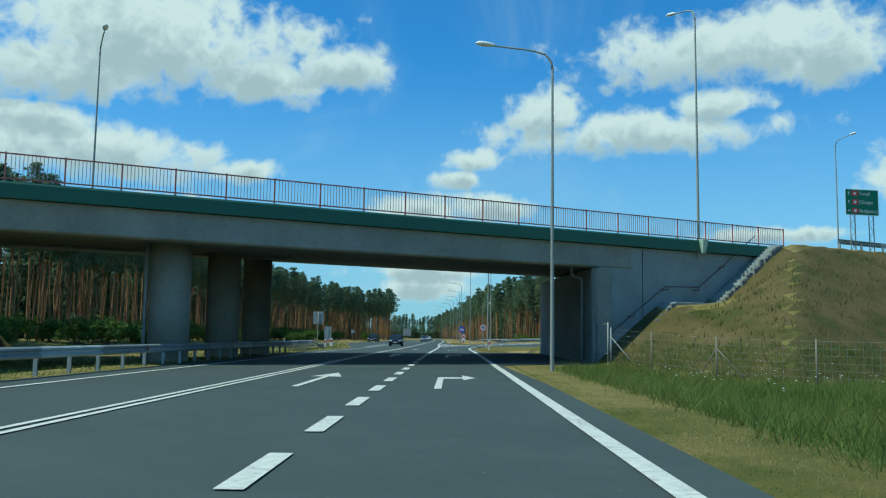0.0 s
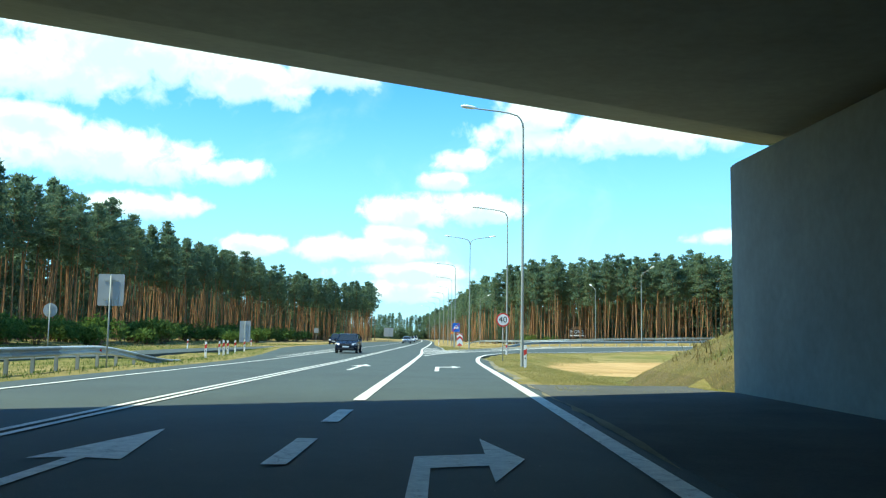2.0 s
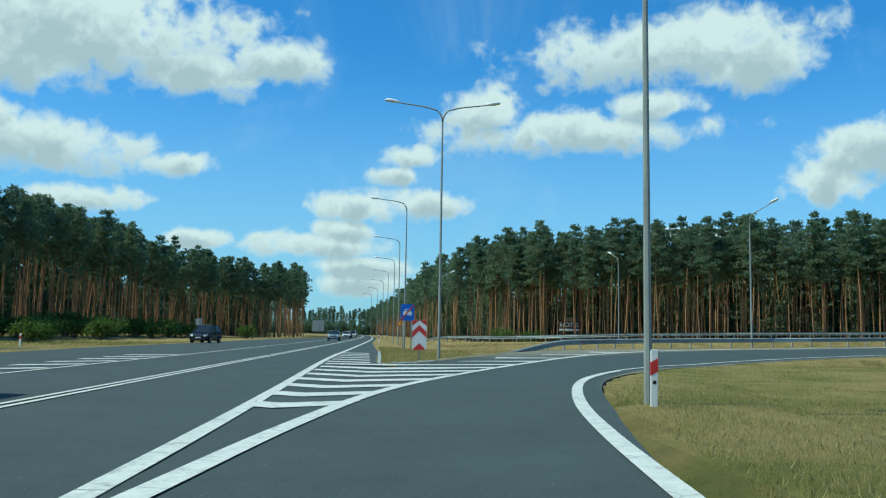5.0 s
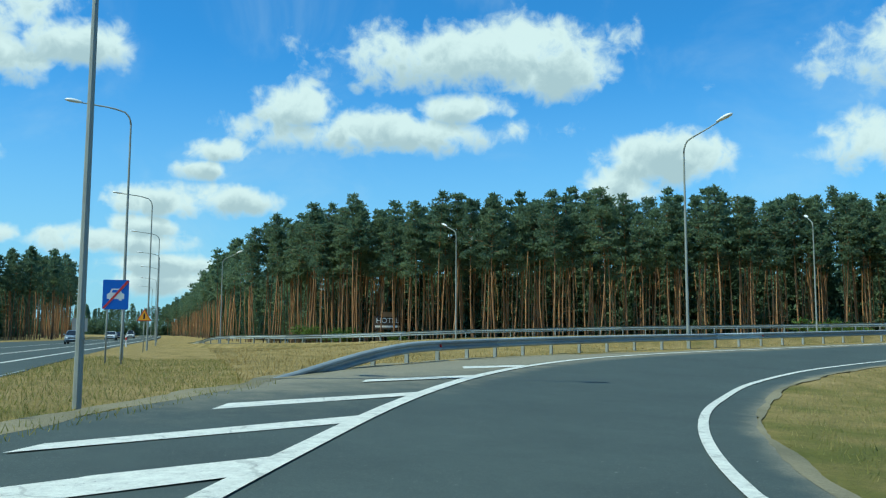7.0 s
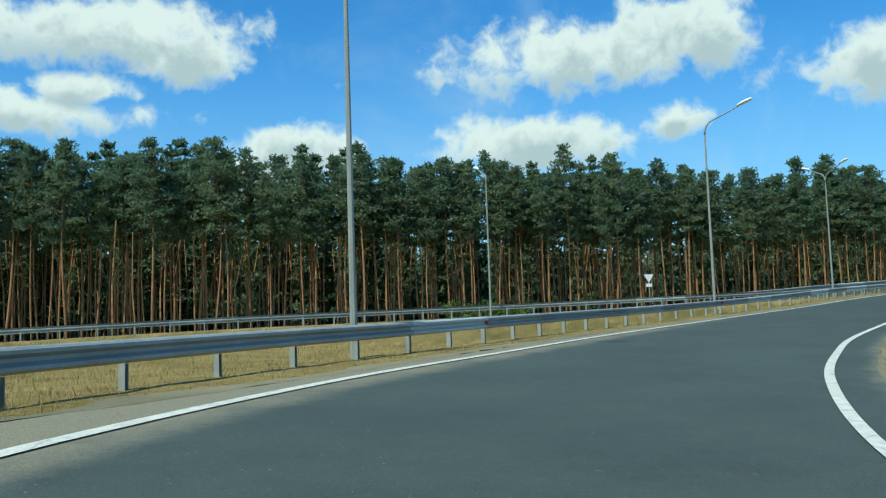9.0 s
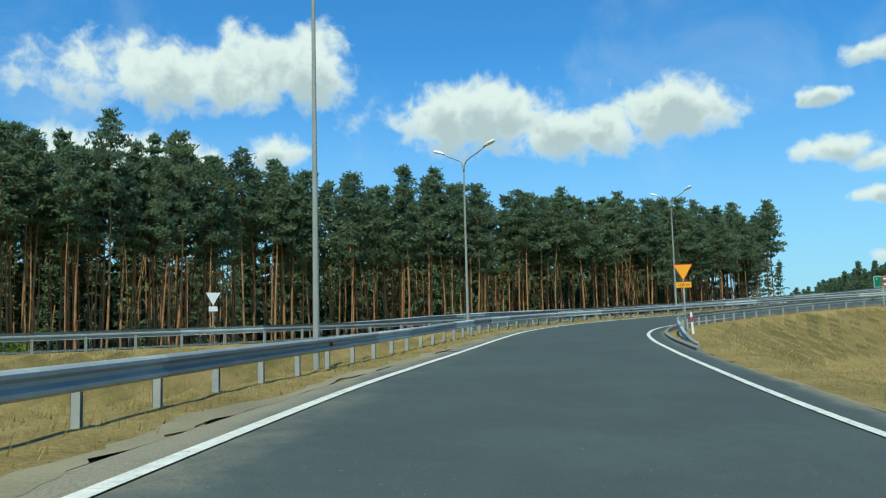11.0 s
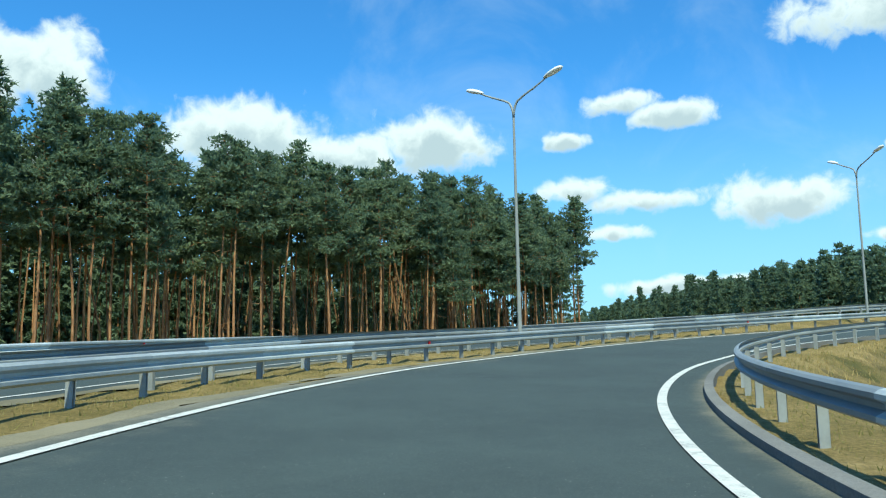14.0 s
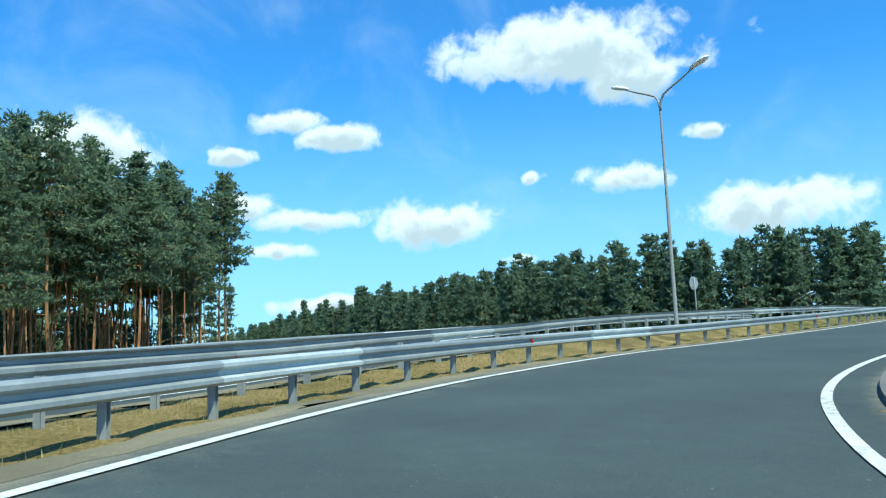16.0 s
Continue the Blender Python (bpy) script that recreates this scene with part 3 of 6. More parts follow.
tagged(part("road", ribbon("road", main_curve(road_left(ys)), main_curve(road_right(ys)), ASPHALT, 6, 0.3)),
       "grey asphalt main road with white lane lines", "road", kind="structure")
outer_shoulder = np.interp(RAMP_S, [0, 12, 22, 26, 29, 34, 40, 46, 56, 400], [0.3, 0.8, 2.6, 4.1, 3.3, 3.2, 2.9, 2.2, 0.6, 0.35])
inner_edge = np.interp(RAMP_S, [0, 9, 40, 90, 110, 400], [-0.02, 0.5, 0.8, 0.8, 0.69, 0.69])
RAMP_ROWS = [("left", 1.0, 1.0), ("left", 0.55, 0.75), ("left", 0.0, 0.5), ("left", -0.45, 0.42), ("left", -1.3, 0.0), ("right", -1.0, 0.0), ("right", -0.2, 0.05), ("right", 0.4, 0.15), ("right", 1.0, 0.6)]


def ramp_surface():
    """The slip road's asphalt in lengthwise strips, with how dusty each of them is."""
    rows = [ramp_curve((outer_shoulder if side == "left" else inner_edge) * max(u, 0.0) + min(u, 0.0), 0.006, side) for side, u, w in RAMP_ROWS]
    low = np.array((0, 0, 0.3))
    rows = [rows[0] - low] + rows + [rows[-1] - low]
    n, m = len(RAMP_S), len(rows)
    f = [(i * m + j, (i + 1) * m + j, (i + 1) * m + j + 1, i * m + j + 1) for i in range(n - 1) for j in range(m - 1)]
    me = mesh_from("ramp_road", np.stack(rows, 1).reshape(-1, 3).tolist(), f, ASPHALT)
    if me.polygons[m // 2].normal.z < 0:
        me.flip_normals()
    wear = np.array([1.0] + [w for side, u, w in RAMP_ROWS] + [1.0])
    amount = np.clip((RAMP_S - 26) / 14, 0, 1)[:, None] * wear[None, :]
    amount[:, 5:] = np.clip((RAMP_S - 5) / 20, 0, 1)[:, None] * wear[None, 5:]
    swept = np.interp(RAMP_S, [40, 50, 72, 86], [1.0, 1.35, 1.35, 0.75])[:, None]
    amount[:, :5] *= swept
    me.attributes.new("wear", "FLOAT", "POINT").data.foreach_set("value", amount.ravel())
    return me


tagged(part("ramp_road", ramp_surface()), "curved grey asphalt slip road climbing to the bridge, dusty at its edges", "road", kind="structure")
tagged(part("opposite_ramp_road", ribbon("opposite_ramp_road", opp_curve(8.8, 0.006), opp_curve(0.9, 0.006), ASPHALT, 2, 0.3)),
       "grey asphalt slip road for the other direction", "road", kind="structure")
a = np.r_[np.arange(0, 300, 5.0)]
deck_mid = np.c_[BR_AXIS + a[:, None] * BR_DIR, bridge_road_z(a) + 0.02]
off = np.c_[BR_NORM * np.interp(a, [0, 90, 115, 300], [8.8, 8.8, 4.5, 4.5])[:, None], np.zeros(len(a))]
tagged(part("bridge_road", ribbon("bridge_road", deck_mid + off, deck_mid - off, ASPHALT, 1, 0.2)), "asphalt road leading onto the bridge", "road", kind="structure")


merge_left = even(catmull([(-27, 40), (-24.2, 78), (-22.3, 108), (-19.6, 138), (-16.6, 165)]), 2.0)
merge_right = even(catmull([(-22.5, 40), (-19.6, 78), (-17.9, 106), (-15.6, 128), (-12.5, 155)]), 2.0)
n = min(len(merge_left), len(merge_right))
rise = np.maximum(ground_z(merge_left[:n, 0], merge_left[:n, 1]), ground_z(merge_right[:n, 0], merge_right[:n, 1]))
rise = np.convolve(np.pad(rise, 4, mode="edge"), np.ones(9) / 9, "valid") + 0.12
rise = np.minimum(rise, -0.112)
tagged(part("merge_lane", ribbon("merge_lane", np.c_[merge_left[:n], rise], np.c_[merge_right[:n], rise], ASPHALT, 2, 0.4)), "grey asphalt merging lane beyond the verge", "road", kind="structure")


def mark(name, label, left, right):
    return tagged(part(name, ribbon(name, left, right, PAINT)), label, "road marking", kind="structure")


LIFT = 0.016
NOTCH = 27.5  # where the wide edge line of the slip road narrows


def main_line(x, y0, y1, w=0.12, name="lane_line", label="white painted lane line on asphalt"):
    """A painted line along the main road with its left edge at x."""
    yy = np.linspace(y0, y1, max(2, int((y1 - y0) / 4)))
    mark(name, label, main_curve(x, LIFT, yy), main_curve(x + w, LIFT, yy))


for i in range(-12, 14):
    main_line(0.0, 4.0 * i, 4.0 * i + 2.05, 0.24, "lane_dash", "short white painted dash between the lanes")
main_line(0.0, 56.2, 101.0, 0.24)
main_line(3.5, -80, 82, 0.24, "edge_line", "worn white edge line along the verge")
yy = np.linspace(82, RR[0, 1] + 0.05, 16)
xx = 3.5 + (RR[0, 0] - 0.12 - 3.5) * ((yy - 82) / 18) ** 2
mark("edge_line", "worn white edge line along the verge", main_curve(xx, LIFT, yy), main_curve(xx + 0.24, LIFT, yy))
for x in (-3.72, -3.46):
    main_line(x, -80, 900, 0.13, "double_line", "white double centre line")
main_line(-7.6, -80, 900, 0.16, "edge_line", "white edge line beside the far verge")
yy = np.r_[np.linspace(101.02, 150, 20), np.linspace(160, 900, 40)]
xx = 0.0 - 0.62 * smoothstep(100, 140, yy)
mark("edge_line", "white line along the traffic island", main_curve(xx, LIFT, yy), main_curve(xx + 0.24, LIFT, yy))
mark("edge_line", "white outer edge line of the slip road", ramp_curve(np.interp(RAMP_S, [0, 40, 60], [0.13, 0.12, 0.09]), LIFT + 0.006), ramp_curve(-np.interp(RAMP_S, [0, 40, 60], [0.13, 0.12, 0.08]), LIFT + 0.006))
mark("edge_line", "white inner edge line of the slip road", ramp_curve(np.interp(RAMP_S, [0, 40, 60], [-0.12, -0.1, -0.08]), LIFT + 0.006, "right"), ramp_curve(np.interp(RAMP_S, [0, NOTCH, NOTCH + 0.1, 60], [0.12, 0.12, 0.04, 0.07]), LIFT + 0.006, "right"))
mark("edge_line", "white edge line of the opposite slip road", opp_curve(1.75, LIFT), opp_curve(1.6, LIFT))
mark("edge_line", "white edge line of the opposite slip road", opp_curve(7.95, LIFT), opp_curve(7.8, LIFT))


def road_z(x, y):
    """The height of the asphalt where the slip road leaves the main road."""
    d, rz, lat, bank, width = nearest_on(RAMP_MID, np.array(float(x)), np.array(float(y)))
    return max(float(main_z(y)), float(rz - bank * lat) + 0.006) if y > 96 and float(lat) > -float(width) / 2 - 4.3 else float(main_z(y))


def flat_mark(name, label, pts, lift=0.012):
    """A painted shape from plan corners, on the asphalt."""
    me = mesh_from(name, [(x, y, road_z(x, y) + lift) for x, y in pts], [tuple(range(len(pts)))], PAINT)
    if me.polygons[0].normal.z < 0:
        me.flip_normals()
    return tagged(part(name, me), label, "road marking", kind="structure")


def left_line_x(y):
    """The slip road's left white line beside the island."""
    return float(np.interp(y, RL[:120, 1], RL[:120, 0]))


# hatching between the main road and the slip road: arrows that point at the traffic
HATCH = "worn white hatching bar on asphalt"
for i in range(8):
    yk = 107.9 + 2.45 * i
    xk = 0.42 + 0.262 * i if i else 0.5
    w = 1.0
    xl = 0.06 - 0.25 * float(smoothstep(100, 140, yk))
    yl = yk + 0.72 * (xk - xl)
    slope, xr = 0.68 - 0.02 * i, xk
    while xr < left_line_x(yk + slope * (xr - xk)):
        xr += 0.05
    yr = yk + slope * (xr - xk)
    flat_mark("hatch_bar", HATCH, [(xl, yl), (xk, yk), (xk, yk + w), (xl, yl + w)])
    flat_mark("hatch_bar", HATCH, [(xk, yk), (xr, yr), (xr + 0.3, yr + w), (xk, yk + w)], 0.013)
for yr, long in ((131.3, 4.2), (134.9, 4.0), (139.0, 3.3), (143.2, 2.6)):
    xr = left_line_x(yr)
    flat_mark("hatch_bar", HATCH, [(xr - 0.86 * long, yr - 0.53 * long), (xr, yr), (xr + 0.3, yr + 0.75), (xr - 0.80 * long, yr + 0.62 - 0.53 * long)])
for i in range(6):
    yl = 129.4 + 3.1 * i
    flat_mark("hatch_bar", HATCH, [(-0.2 - 0.03 * i, yl), (1.55 - 0.08 * i, yl - 1.0), (1.55 - 0.08 * i, yl), (-0.2 - 0.03 * i, yl + 1.0)])


def turn_arrow(y):
    """A long arrow that bends to the right."""
    flat_mark("turn_arrow", "worn white arrow pointing right", [(1.4, y), (1.57, y), (1.57, y + 4.75), (2.12, y + 4.95), (2.12, y + 4.0), (2.5, y + 5.4), (2.12, y + 7.1), (2.12, y + 5.75), (1.4, y + 5.5)])


def straight_arrow(y):
    flat_mark("straight_arrow", "long white arrow pointing ahead", [(-1.9, y), (-1.73, y), (-1.73, y + 5.0), (-1.36, y + 4.9), (-1.8, y + 7.6), (-2.26, y + 4.9), (-1.9, y + 5.0)])


for y in (13.1, 43.2, 72.0):
    turn_arrow(y)
    straight_arrow(y + 0.1)
# hatching at the far merge
for i in range(14):
    y = 93 + 3.2 * i
    flat_mark("hatch_bar", "white hatching bar at the far merge", [(-8.6 - 0.1 * i, y), (-7.8, y + 1.5), (-7.8, y + 2.4), (-8.6 - 0.1 * i, y + 0.9)])


# ---------------------------------------------------------------- worn edges of the roads
def ragged(curve_at, inner, outer, seed, span=None, step=0.35):
    """Two curves with uneven distances: a dusty strip beside a road."""
    p, q = even(curve_at(inner, 0.009), step), even(curve_at(outer, 0.002), step)
    n = min(len(p), len(q))
    lo, hi = span or (0.0, 1.0)
    p, q = p[int(n * lo):int(n * hi)], q[int(n * lo):int(n * hi)]
    rng = np.random.RandomState(seed)
    u = np.convolve(rng.normal(size=len(p) + 4), np.ones(5) / 5, "valid") * 0.5
    v = np.convolve(rng.normal(size=len(p) + 4), np.ones(5) / 5, "valid") * 0.5
    taper = np.minimum(1, np.minimum(np.arange(len(p)), np.arange(len(p))[::-1]) / 14.0)[:, None]
    q = p + (q - p) * taper
    return p + (q - p) * np.clip(0.1 + u, -0.15, 0.6)[:, None], q + (q - p) * np.clip(v, -0.4, 0.5)[:, None]


def dust(label, left, right):
    return tagged(part("dusty_verge", ribbon("dusty_verge", left, right, DUST)), label, "verge", kind="structure")


dust("dusty gravel strip between asphalt and grass", *ragged(lambda o, h: ramp_curve(outer_shoulder + o, h), -0.1, 0.4, 1, (0.12, 1.0)))
dust("dusty gravel strip between asphalt and grass", *ragged(lambda o, h: ramp_curve(inner_edge + o, h, "right"), -0.05, 0.13, 2, (0.1, 0.44)))
dust("dusty gravel strip between asphalt and grass", *ragged(lambda o, h: opp_curve(0.9 + o, h), 0.2, -0.35, 3))
yy = np.arange(48, 100, 2.0)
dust("dusty gravel strip beside the main road", *ragged(lambda o, h: main_curve(road_right(yy) + o, h + 0.004, yy), -0.1, 0.18, 4))

# paved strip under the bridge and before its end wall
yy = np.arange(31.2, 63.1, 0.5)
wob = 0.25 * np.sin(yy * 1.7) + 0.15 * np.sin(yy * 4.1)
far = np.minimum(np.where(yy > 60.6, 8.3, 8.62), 4.0 + 1.2 * (yy - 31.2)) + np.where((yy < 34.6) | (yy > 61), wob, 0) * np.clip((yy - 31.2) / 2, 0, 1)
me = ribbon("pavement", np.c_[np.full(len(yy), 3.98), yy, np.full(len(yy), 0.006)], np.c_[far, yy, np.full(len(yy), 0.02)], PAVING, 3, 0.3)
tagged(part("pavement", me), "worn grey paving beside the road under the bridge", "pavement", kind="structure")


def sand_patch():
    """A bare yellow patch in the hollow, with an uneven edge."""
    xs, ys = np.arange(5, 42, 0.45), np.arange(66, 118, 0.45)
    gx, gy = np.meshgrid(xs, ys)
    a, c = (gx - 19.0) / 11.6, (gy - 89.5 - 0.25 * (gx - 16)) / 15.0
    r = (np.abs(a) ** 2.6 + np.abs(c) ** 2.6) + 0.3 * soft_noise(gx, gy, 7, 15) + 0.14 * soft_noise(gx, gy, 2, 16)
    inside = r < 1.0
    lift = 0.05 * np.clip((1.0 - r) * 3, 0, 1) - 0.012
    gz = ground_z(gx, gy) + lift
    idx = np.arange(gx.size).reshape(gx.shape)
    keep = inside[:-1, :-1] | inside[1:, 1:] | inside[1:, :-1] | inside[:-1, 1:]
    quads = np.stack([idx[:-1, :-1], idx[:-1, 1:], idx[1:, 1:], idx[1:, :-1]], -1)[keep]
    used = np.unique(quads)
    order = np.zeros(gx.size, int)
    order[used] = np.arange(len(used))
    v = np.stack([gx, gy, gz], -1).reshape(-1, 3)[used]
    return tagged(part("sand_patch", mesh_from("sand_patch", v.tolist(), order[quads].tolist(), SAND, True)), "bare yellow sand in a hollow of the field", "sand", kind="structure")


sand_patch()

# concrete kerb round the nose of the island
nose = even(catmull([(1.6, 150), (1.72, 140), (1.8, 132), (1.85, 128.6), (2.3, 127.2), (3.1, 127.0), (3.8, 128.2), (4.3, 129.3)]), 0.5)
lat = sideways(nose)
bk = Build()
for q, l in zip(nose, lat):
    z = road_z(*q)
    bk.v += [(*q, z - 0.2), (*q, z + 0.02), (*(q + l * 0.14), z + 0.035), (*(q + l * 0.14), z - 0.2)]
bk.f = [(i * 4 + j, i * 4 + (j + 1) % 4, (i + 1) * 4 + (j + 1) % 4, (i + 1) * 4 + j) for i in range(len(nose) - 1) for j in range(4)] + [(0, 1, 2, 3)]
tagged(part("kerb", bk.mesh("kerb", CONCRETE)), "low worn concrete kerb round the island's nose", "kerb", kind="structure")


# ---------------------------------------------------------------- bridge
RAIL_RED = simple("weathered_red_paint", (0.45, 0.16, 0.13), 0.6, vary=0.25, scale=4)
RAIL_GREY = simple("faded_bars", (0.38, 0.31, 0.32), 0.55, 0.2, 0.15)
DARK_JOINT = simple("dark_joint_filler", (0.03, 0.03, 0.03), 0.9)
PIPE = simple("grey_drain_pipe", (0.30, 0.32, 0.34), 0.5)
BR_O = Vector((9.95, 36.7, 0))
BR_U, BR_N = Vector((0.883, 0.469, 0)), Vector((-0.469, 0.883, 0))


def on_bridge(a, b, z):
    """A place by metres along the bridge, across it from the near edge, and up."""
    return BR_O + BR_U * a + BR_N * b + Vector((0, 0, z))


def tidy(me):
    bm = bmesh.new()
    bm.from_mesh(me)
    bmesh.ops.recalc_face_normals(bm, faces=bm.faces)
    bm.to_mesh(me)
    bm.free()
    return me


def along_bridge(a0, a1, profile, name, mat, parent, label="", skew=0.0):
    """A bar of the given cross section (across, up) along the bridge; skew shifts its far end with the distance across."""
    b, n = Build(), len(profile)
    for a, sk in ((a0, 0.0), (a1, skew)):
        b.v += [tuple(on_bridge(a + sk * p, p, z)) for p, z in profile]
    b.f += [tuple(range(n)), tuple(reversed(range(n, 2 * n)))] + [(i, n + i, n + (i + 1) % n, (i + 1) % n) for i in range(n)]
    return part(name, bevelled(tidy(b.mesh(name, mat)), 0.02), parent, label)


bridge = thing("road_bridge", "grey concrete road bridge with a green painted cornice", "bridge")
along_bridge(-70, 1.15, [(0.0, 5.95), (0.0, 4.86), (0.12, 4.78), (8.85, 5.27), (8.85, 6.5)], "deck_slab", SHADED_CONCRETE, bridge, "", 0.42)
along_bridge(-70, 0.0, [(8.91, 6.5), (8.91, 5.28), (20.1, 5.92), (20.4, 6.1), (22.9, 6.55), (22.9, 7.0)], "deck_slab", SHADED_CONCRETE, bridge, "", 0.55)
along_bridge(-70, 0.0, [(8.84, 5.36), (8.92, 5.36), (8.92, 6.3), (8.84, 6.3)], "joint", DARK_JOINT, bridge, "dark joint filler")
along_bridge(-70, 12.6, [(-0.25, 5.94), (-0.25, 6.5), (-0.18, 6.57), (0.5, 6.57), (0.5, 5.97), (0.0, 5.97)], "cornice", GREEN_PAINT, bridge, "green painted concrete cornice")
along_bridge(-70, 24.0, [(22.3, 6.56), (22.3, 7.05), (22.88, 7.05), (22.88, 6.56)], "cornice", GREEN_PAINT, bridge, "green painted concrete cornice")
# piers in the darker copy, which paints their shade
for y in (29.5, 37.9, 45.5):
    b = Build().tube([(-10.2, y, -0.5), (-10.2, y, 5.0 + (y - 29.5) * 0.045 + 0.35)], 0.85, 32)
    part("pier", b.mesh("pier", SHADED_CONCRETE, True), bridge, "round concrete pier")
b = Build().tube([(-11.15, 29.2, 0.2), (-11.15, 29.2, 4.9)], 0.09, 10)
for z in (1.2, 2.4, 3.6):
    b.tube([(-11.15, 29.2, z), (-11.15, 29.2, z + 0.06)], 0.115, 10)
part("drain_pipe", b.mesh("drain_pipe", PIPE, True), bridge, "grey plastic drain pipe")
b = Build()
ring = [(9.75, 36.3), (8.95, 35.95), (8.74, 36.15), (8.66, 60.2), (8.7, 60.7), (8.95, 60.95), (9.75, 61.1)]
n = len(ring)
b.v = [(x, y, -0.6) for x, y in ring] + [(x, y, 4.74 + (y - 36) * 0.032) for x, y in ring]
b.f = [tuple(reversed(range(n))), tuple(range(n, 2 * n))] + [(i, (i + 1) % n, n + (i + 1) % n, n + i) for i in range(n)]
# abutment shade painted by the same darker copy; the wing wall stays plain
part("abutment", bevelled(tidy(b.mesh("abutment", SHADED_CONCRETE)), 0.05, 2), bridge, "tall concrete abutment wall")
b = Build().tube([(8.6, 38.4, 0.1), (8.6, 38.4, 4.25), (8.55, 38.4, 4.37), (8.43, 38.4, 4.42), (8.15, 38.4, 4.44), (8.07, 38.4, 4.5), (8.05, 38.4, 5.1)], 0.085, 10)
for z in (0.9, 2.0, 3.1):
    b.tube([(8.6, 38.4, z), (8.6, 38.4, z + 0.06)], 0.115, 10)
part("drain_pipe", b.mesh("drain_pipe", PIPE, True), bridge, "grey plastic drain pipe")
b = Build().tube([on_bridge(-70, 11.4, 5.34), on_bridge(-13.5, 11.4, 5.34)], 0.06, 8)
part("drain_pipe", b.mesh("drain_pipe", PIPE, True), bridge, "thin pipe under the deck")
m = Matrix.Translation(on_bridge(-13.4, 11.4, 5.24)) @ Matrix.Rotation(math.atan2(BR_U.y, BR_U.x), 4, "Z")
part("drain_box", bevelled(Build().box((-0.25, -0.15, 0), (0.25, 0.15, 0.22), m).mesh("drain_box", PIPE), 0.02), bridge, "dark drain box")
along_bridge(-0.9, 12.6, [(0.05, -0.5), (0.05, 5.92), (0.75, 5.92), (0.75, -0.5)], "wing_wall", CONCRETE, bridge, "smooth grey concrete wing wall")
along_bridge(1.9, 1.935, [(0.035, 0.4), (0.035, 5.85), (0.06, 5.85), (0.06, 0.4)], "wall_joint", DARK_JOINT, bridge, "dark vertical joint")
along_bridge(-70, 0, [(8.0, 6.9), (8.0, 7.0), (20, 7.4), (20, 7.3)], "road_surface", ASPHALT, bridge, "asphalt surface")


def railing():
    """The near railing: red posts with thin upright bars between them."""
    rail = thing("bridge_railing", "weathered red and grey steel railing on the bridge edge", "railing")
    post = bevelled(Build().box((-0.03, -0.03, 0), (0.03, 0.03, 1.1)).mesh("post", RAIL_RED), 0.006)
    turn = Matrix.Rotation(math.atan2(BR_U.y, BR_U.x), 4, "Z")
    rail_bar = Build().box((0.03, -0.025, 0), (1.97, 0.025, 0.05)).mesh("rail_bar", RAIL_RED)
    bar = Build().box((-0.011, -0.011, 0.15), (0.011, 0.011, 1.02)).mesh("bar", RAIL_GREY)
    foot = Build().box((-0.07, -0.1, -0.12), (0.07, 0.02, 0.02)).mesh("bracket", WHITE)
    rest = Build()
    for i in range(-32, 7):
        at = Matrix.Translation(on_bridge(i * 2.0 + 0.3, 0.0, 6.57)) @ turn
        part("post", post, rail, "red post").matrix_basis = at
        part("bracket", foot, rail, "pale bolted foot").matrix_basis = at
        if i == 6:
            continue
        for z in (0.1, 1.02):
            part("rail_bar", rail_bar, rail).matrix_basis = at @ Matrix.Translation((0, 0, z))
        for k in range(13):
            step = at @ Matrix.Translation((0.19 + k * 0.135, 0, 0))
            if i >= -17:
                part("bar", bar, rail).matrix_basis = step
            else:
                rest.box((-0.011, -0.011, 0.15), (0.011, 0.011, 1.02), step)
    tagged(part("bars", rest.mesh("bars", RAIL_GREY), rail), "thin upright bars", kind="stuff")
    return rail


railing()
at = on_bridge(5.77, -0.25, 5.85)
m = Matrix.Translation(at) @ Matrix.Rotation(math.atan2(BR_U.y, BR_U.x), 4, "Z")
PALE_GREEN = simple("pale_green_paint", (0.42, 0.55, 0.42), 0.6)
b = Build().hexa([(-0.1, -0.18, 0), (0.1, -0.18, 0), (0.1, 0.02, 0), (-0.1, 0.02, 0), (-0.2, -0.34, 0.75), (0.2, -0.34, 0.75), (0.2, 0.02, 0.75), (-0.2, 0.02, 0.75)], m)
part("lamp_bracket", bevelled(tidy(b.mesh("lamp_bracket", PALE_GREEN)), 0.02), bridge, "pale green lamp bracket")


RUST = simple("dark_rust", (0.09, 0.05, 0.045), 0.8, vary=0.3)


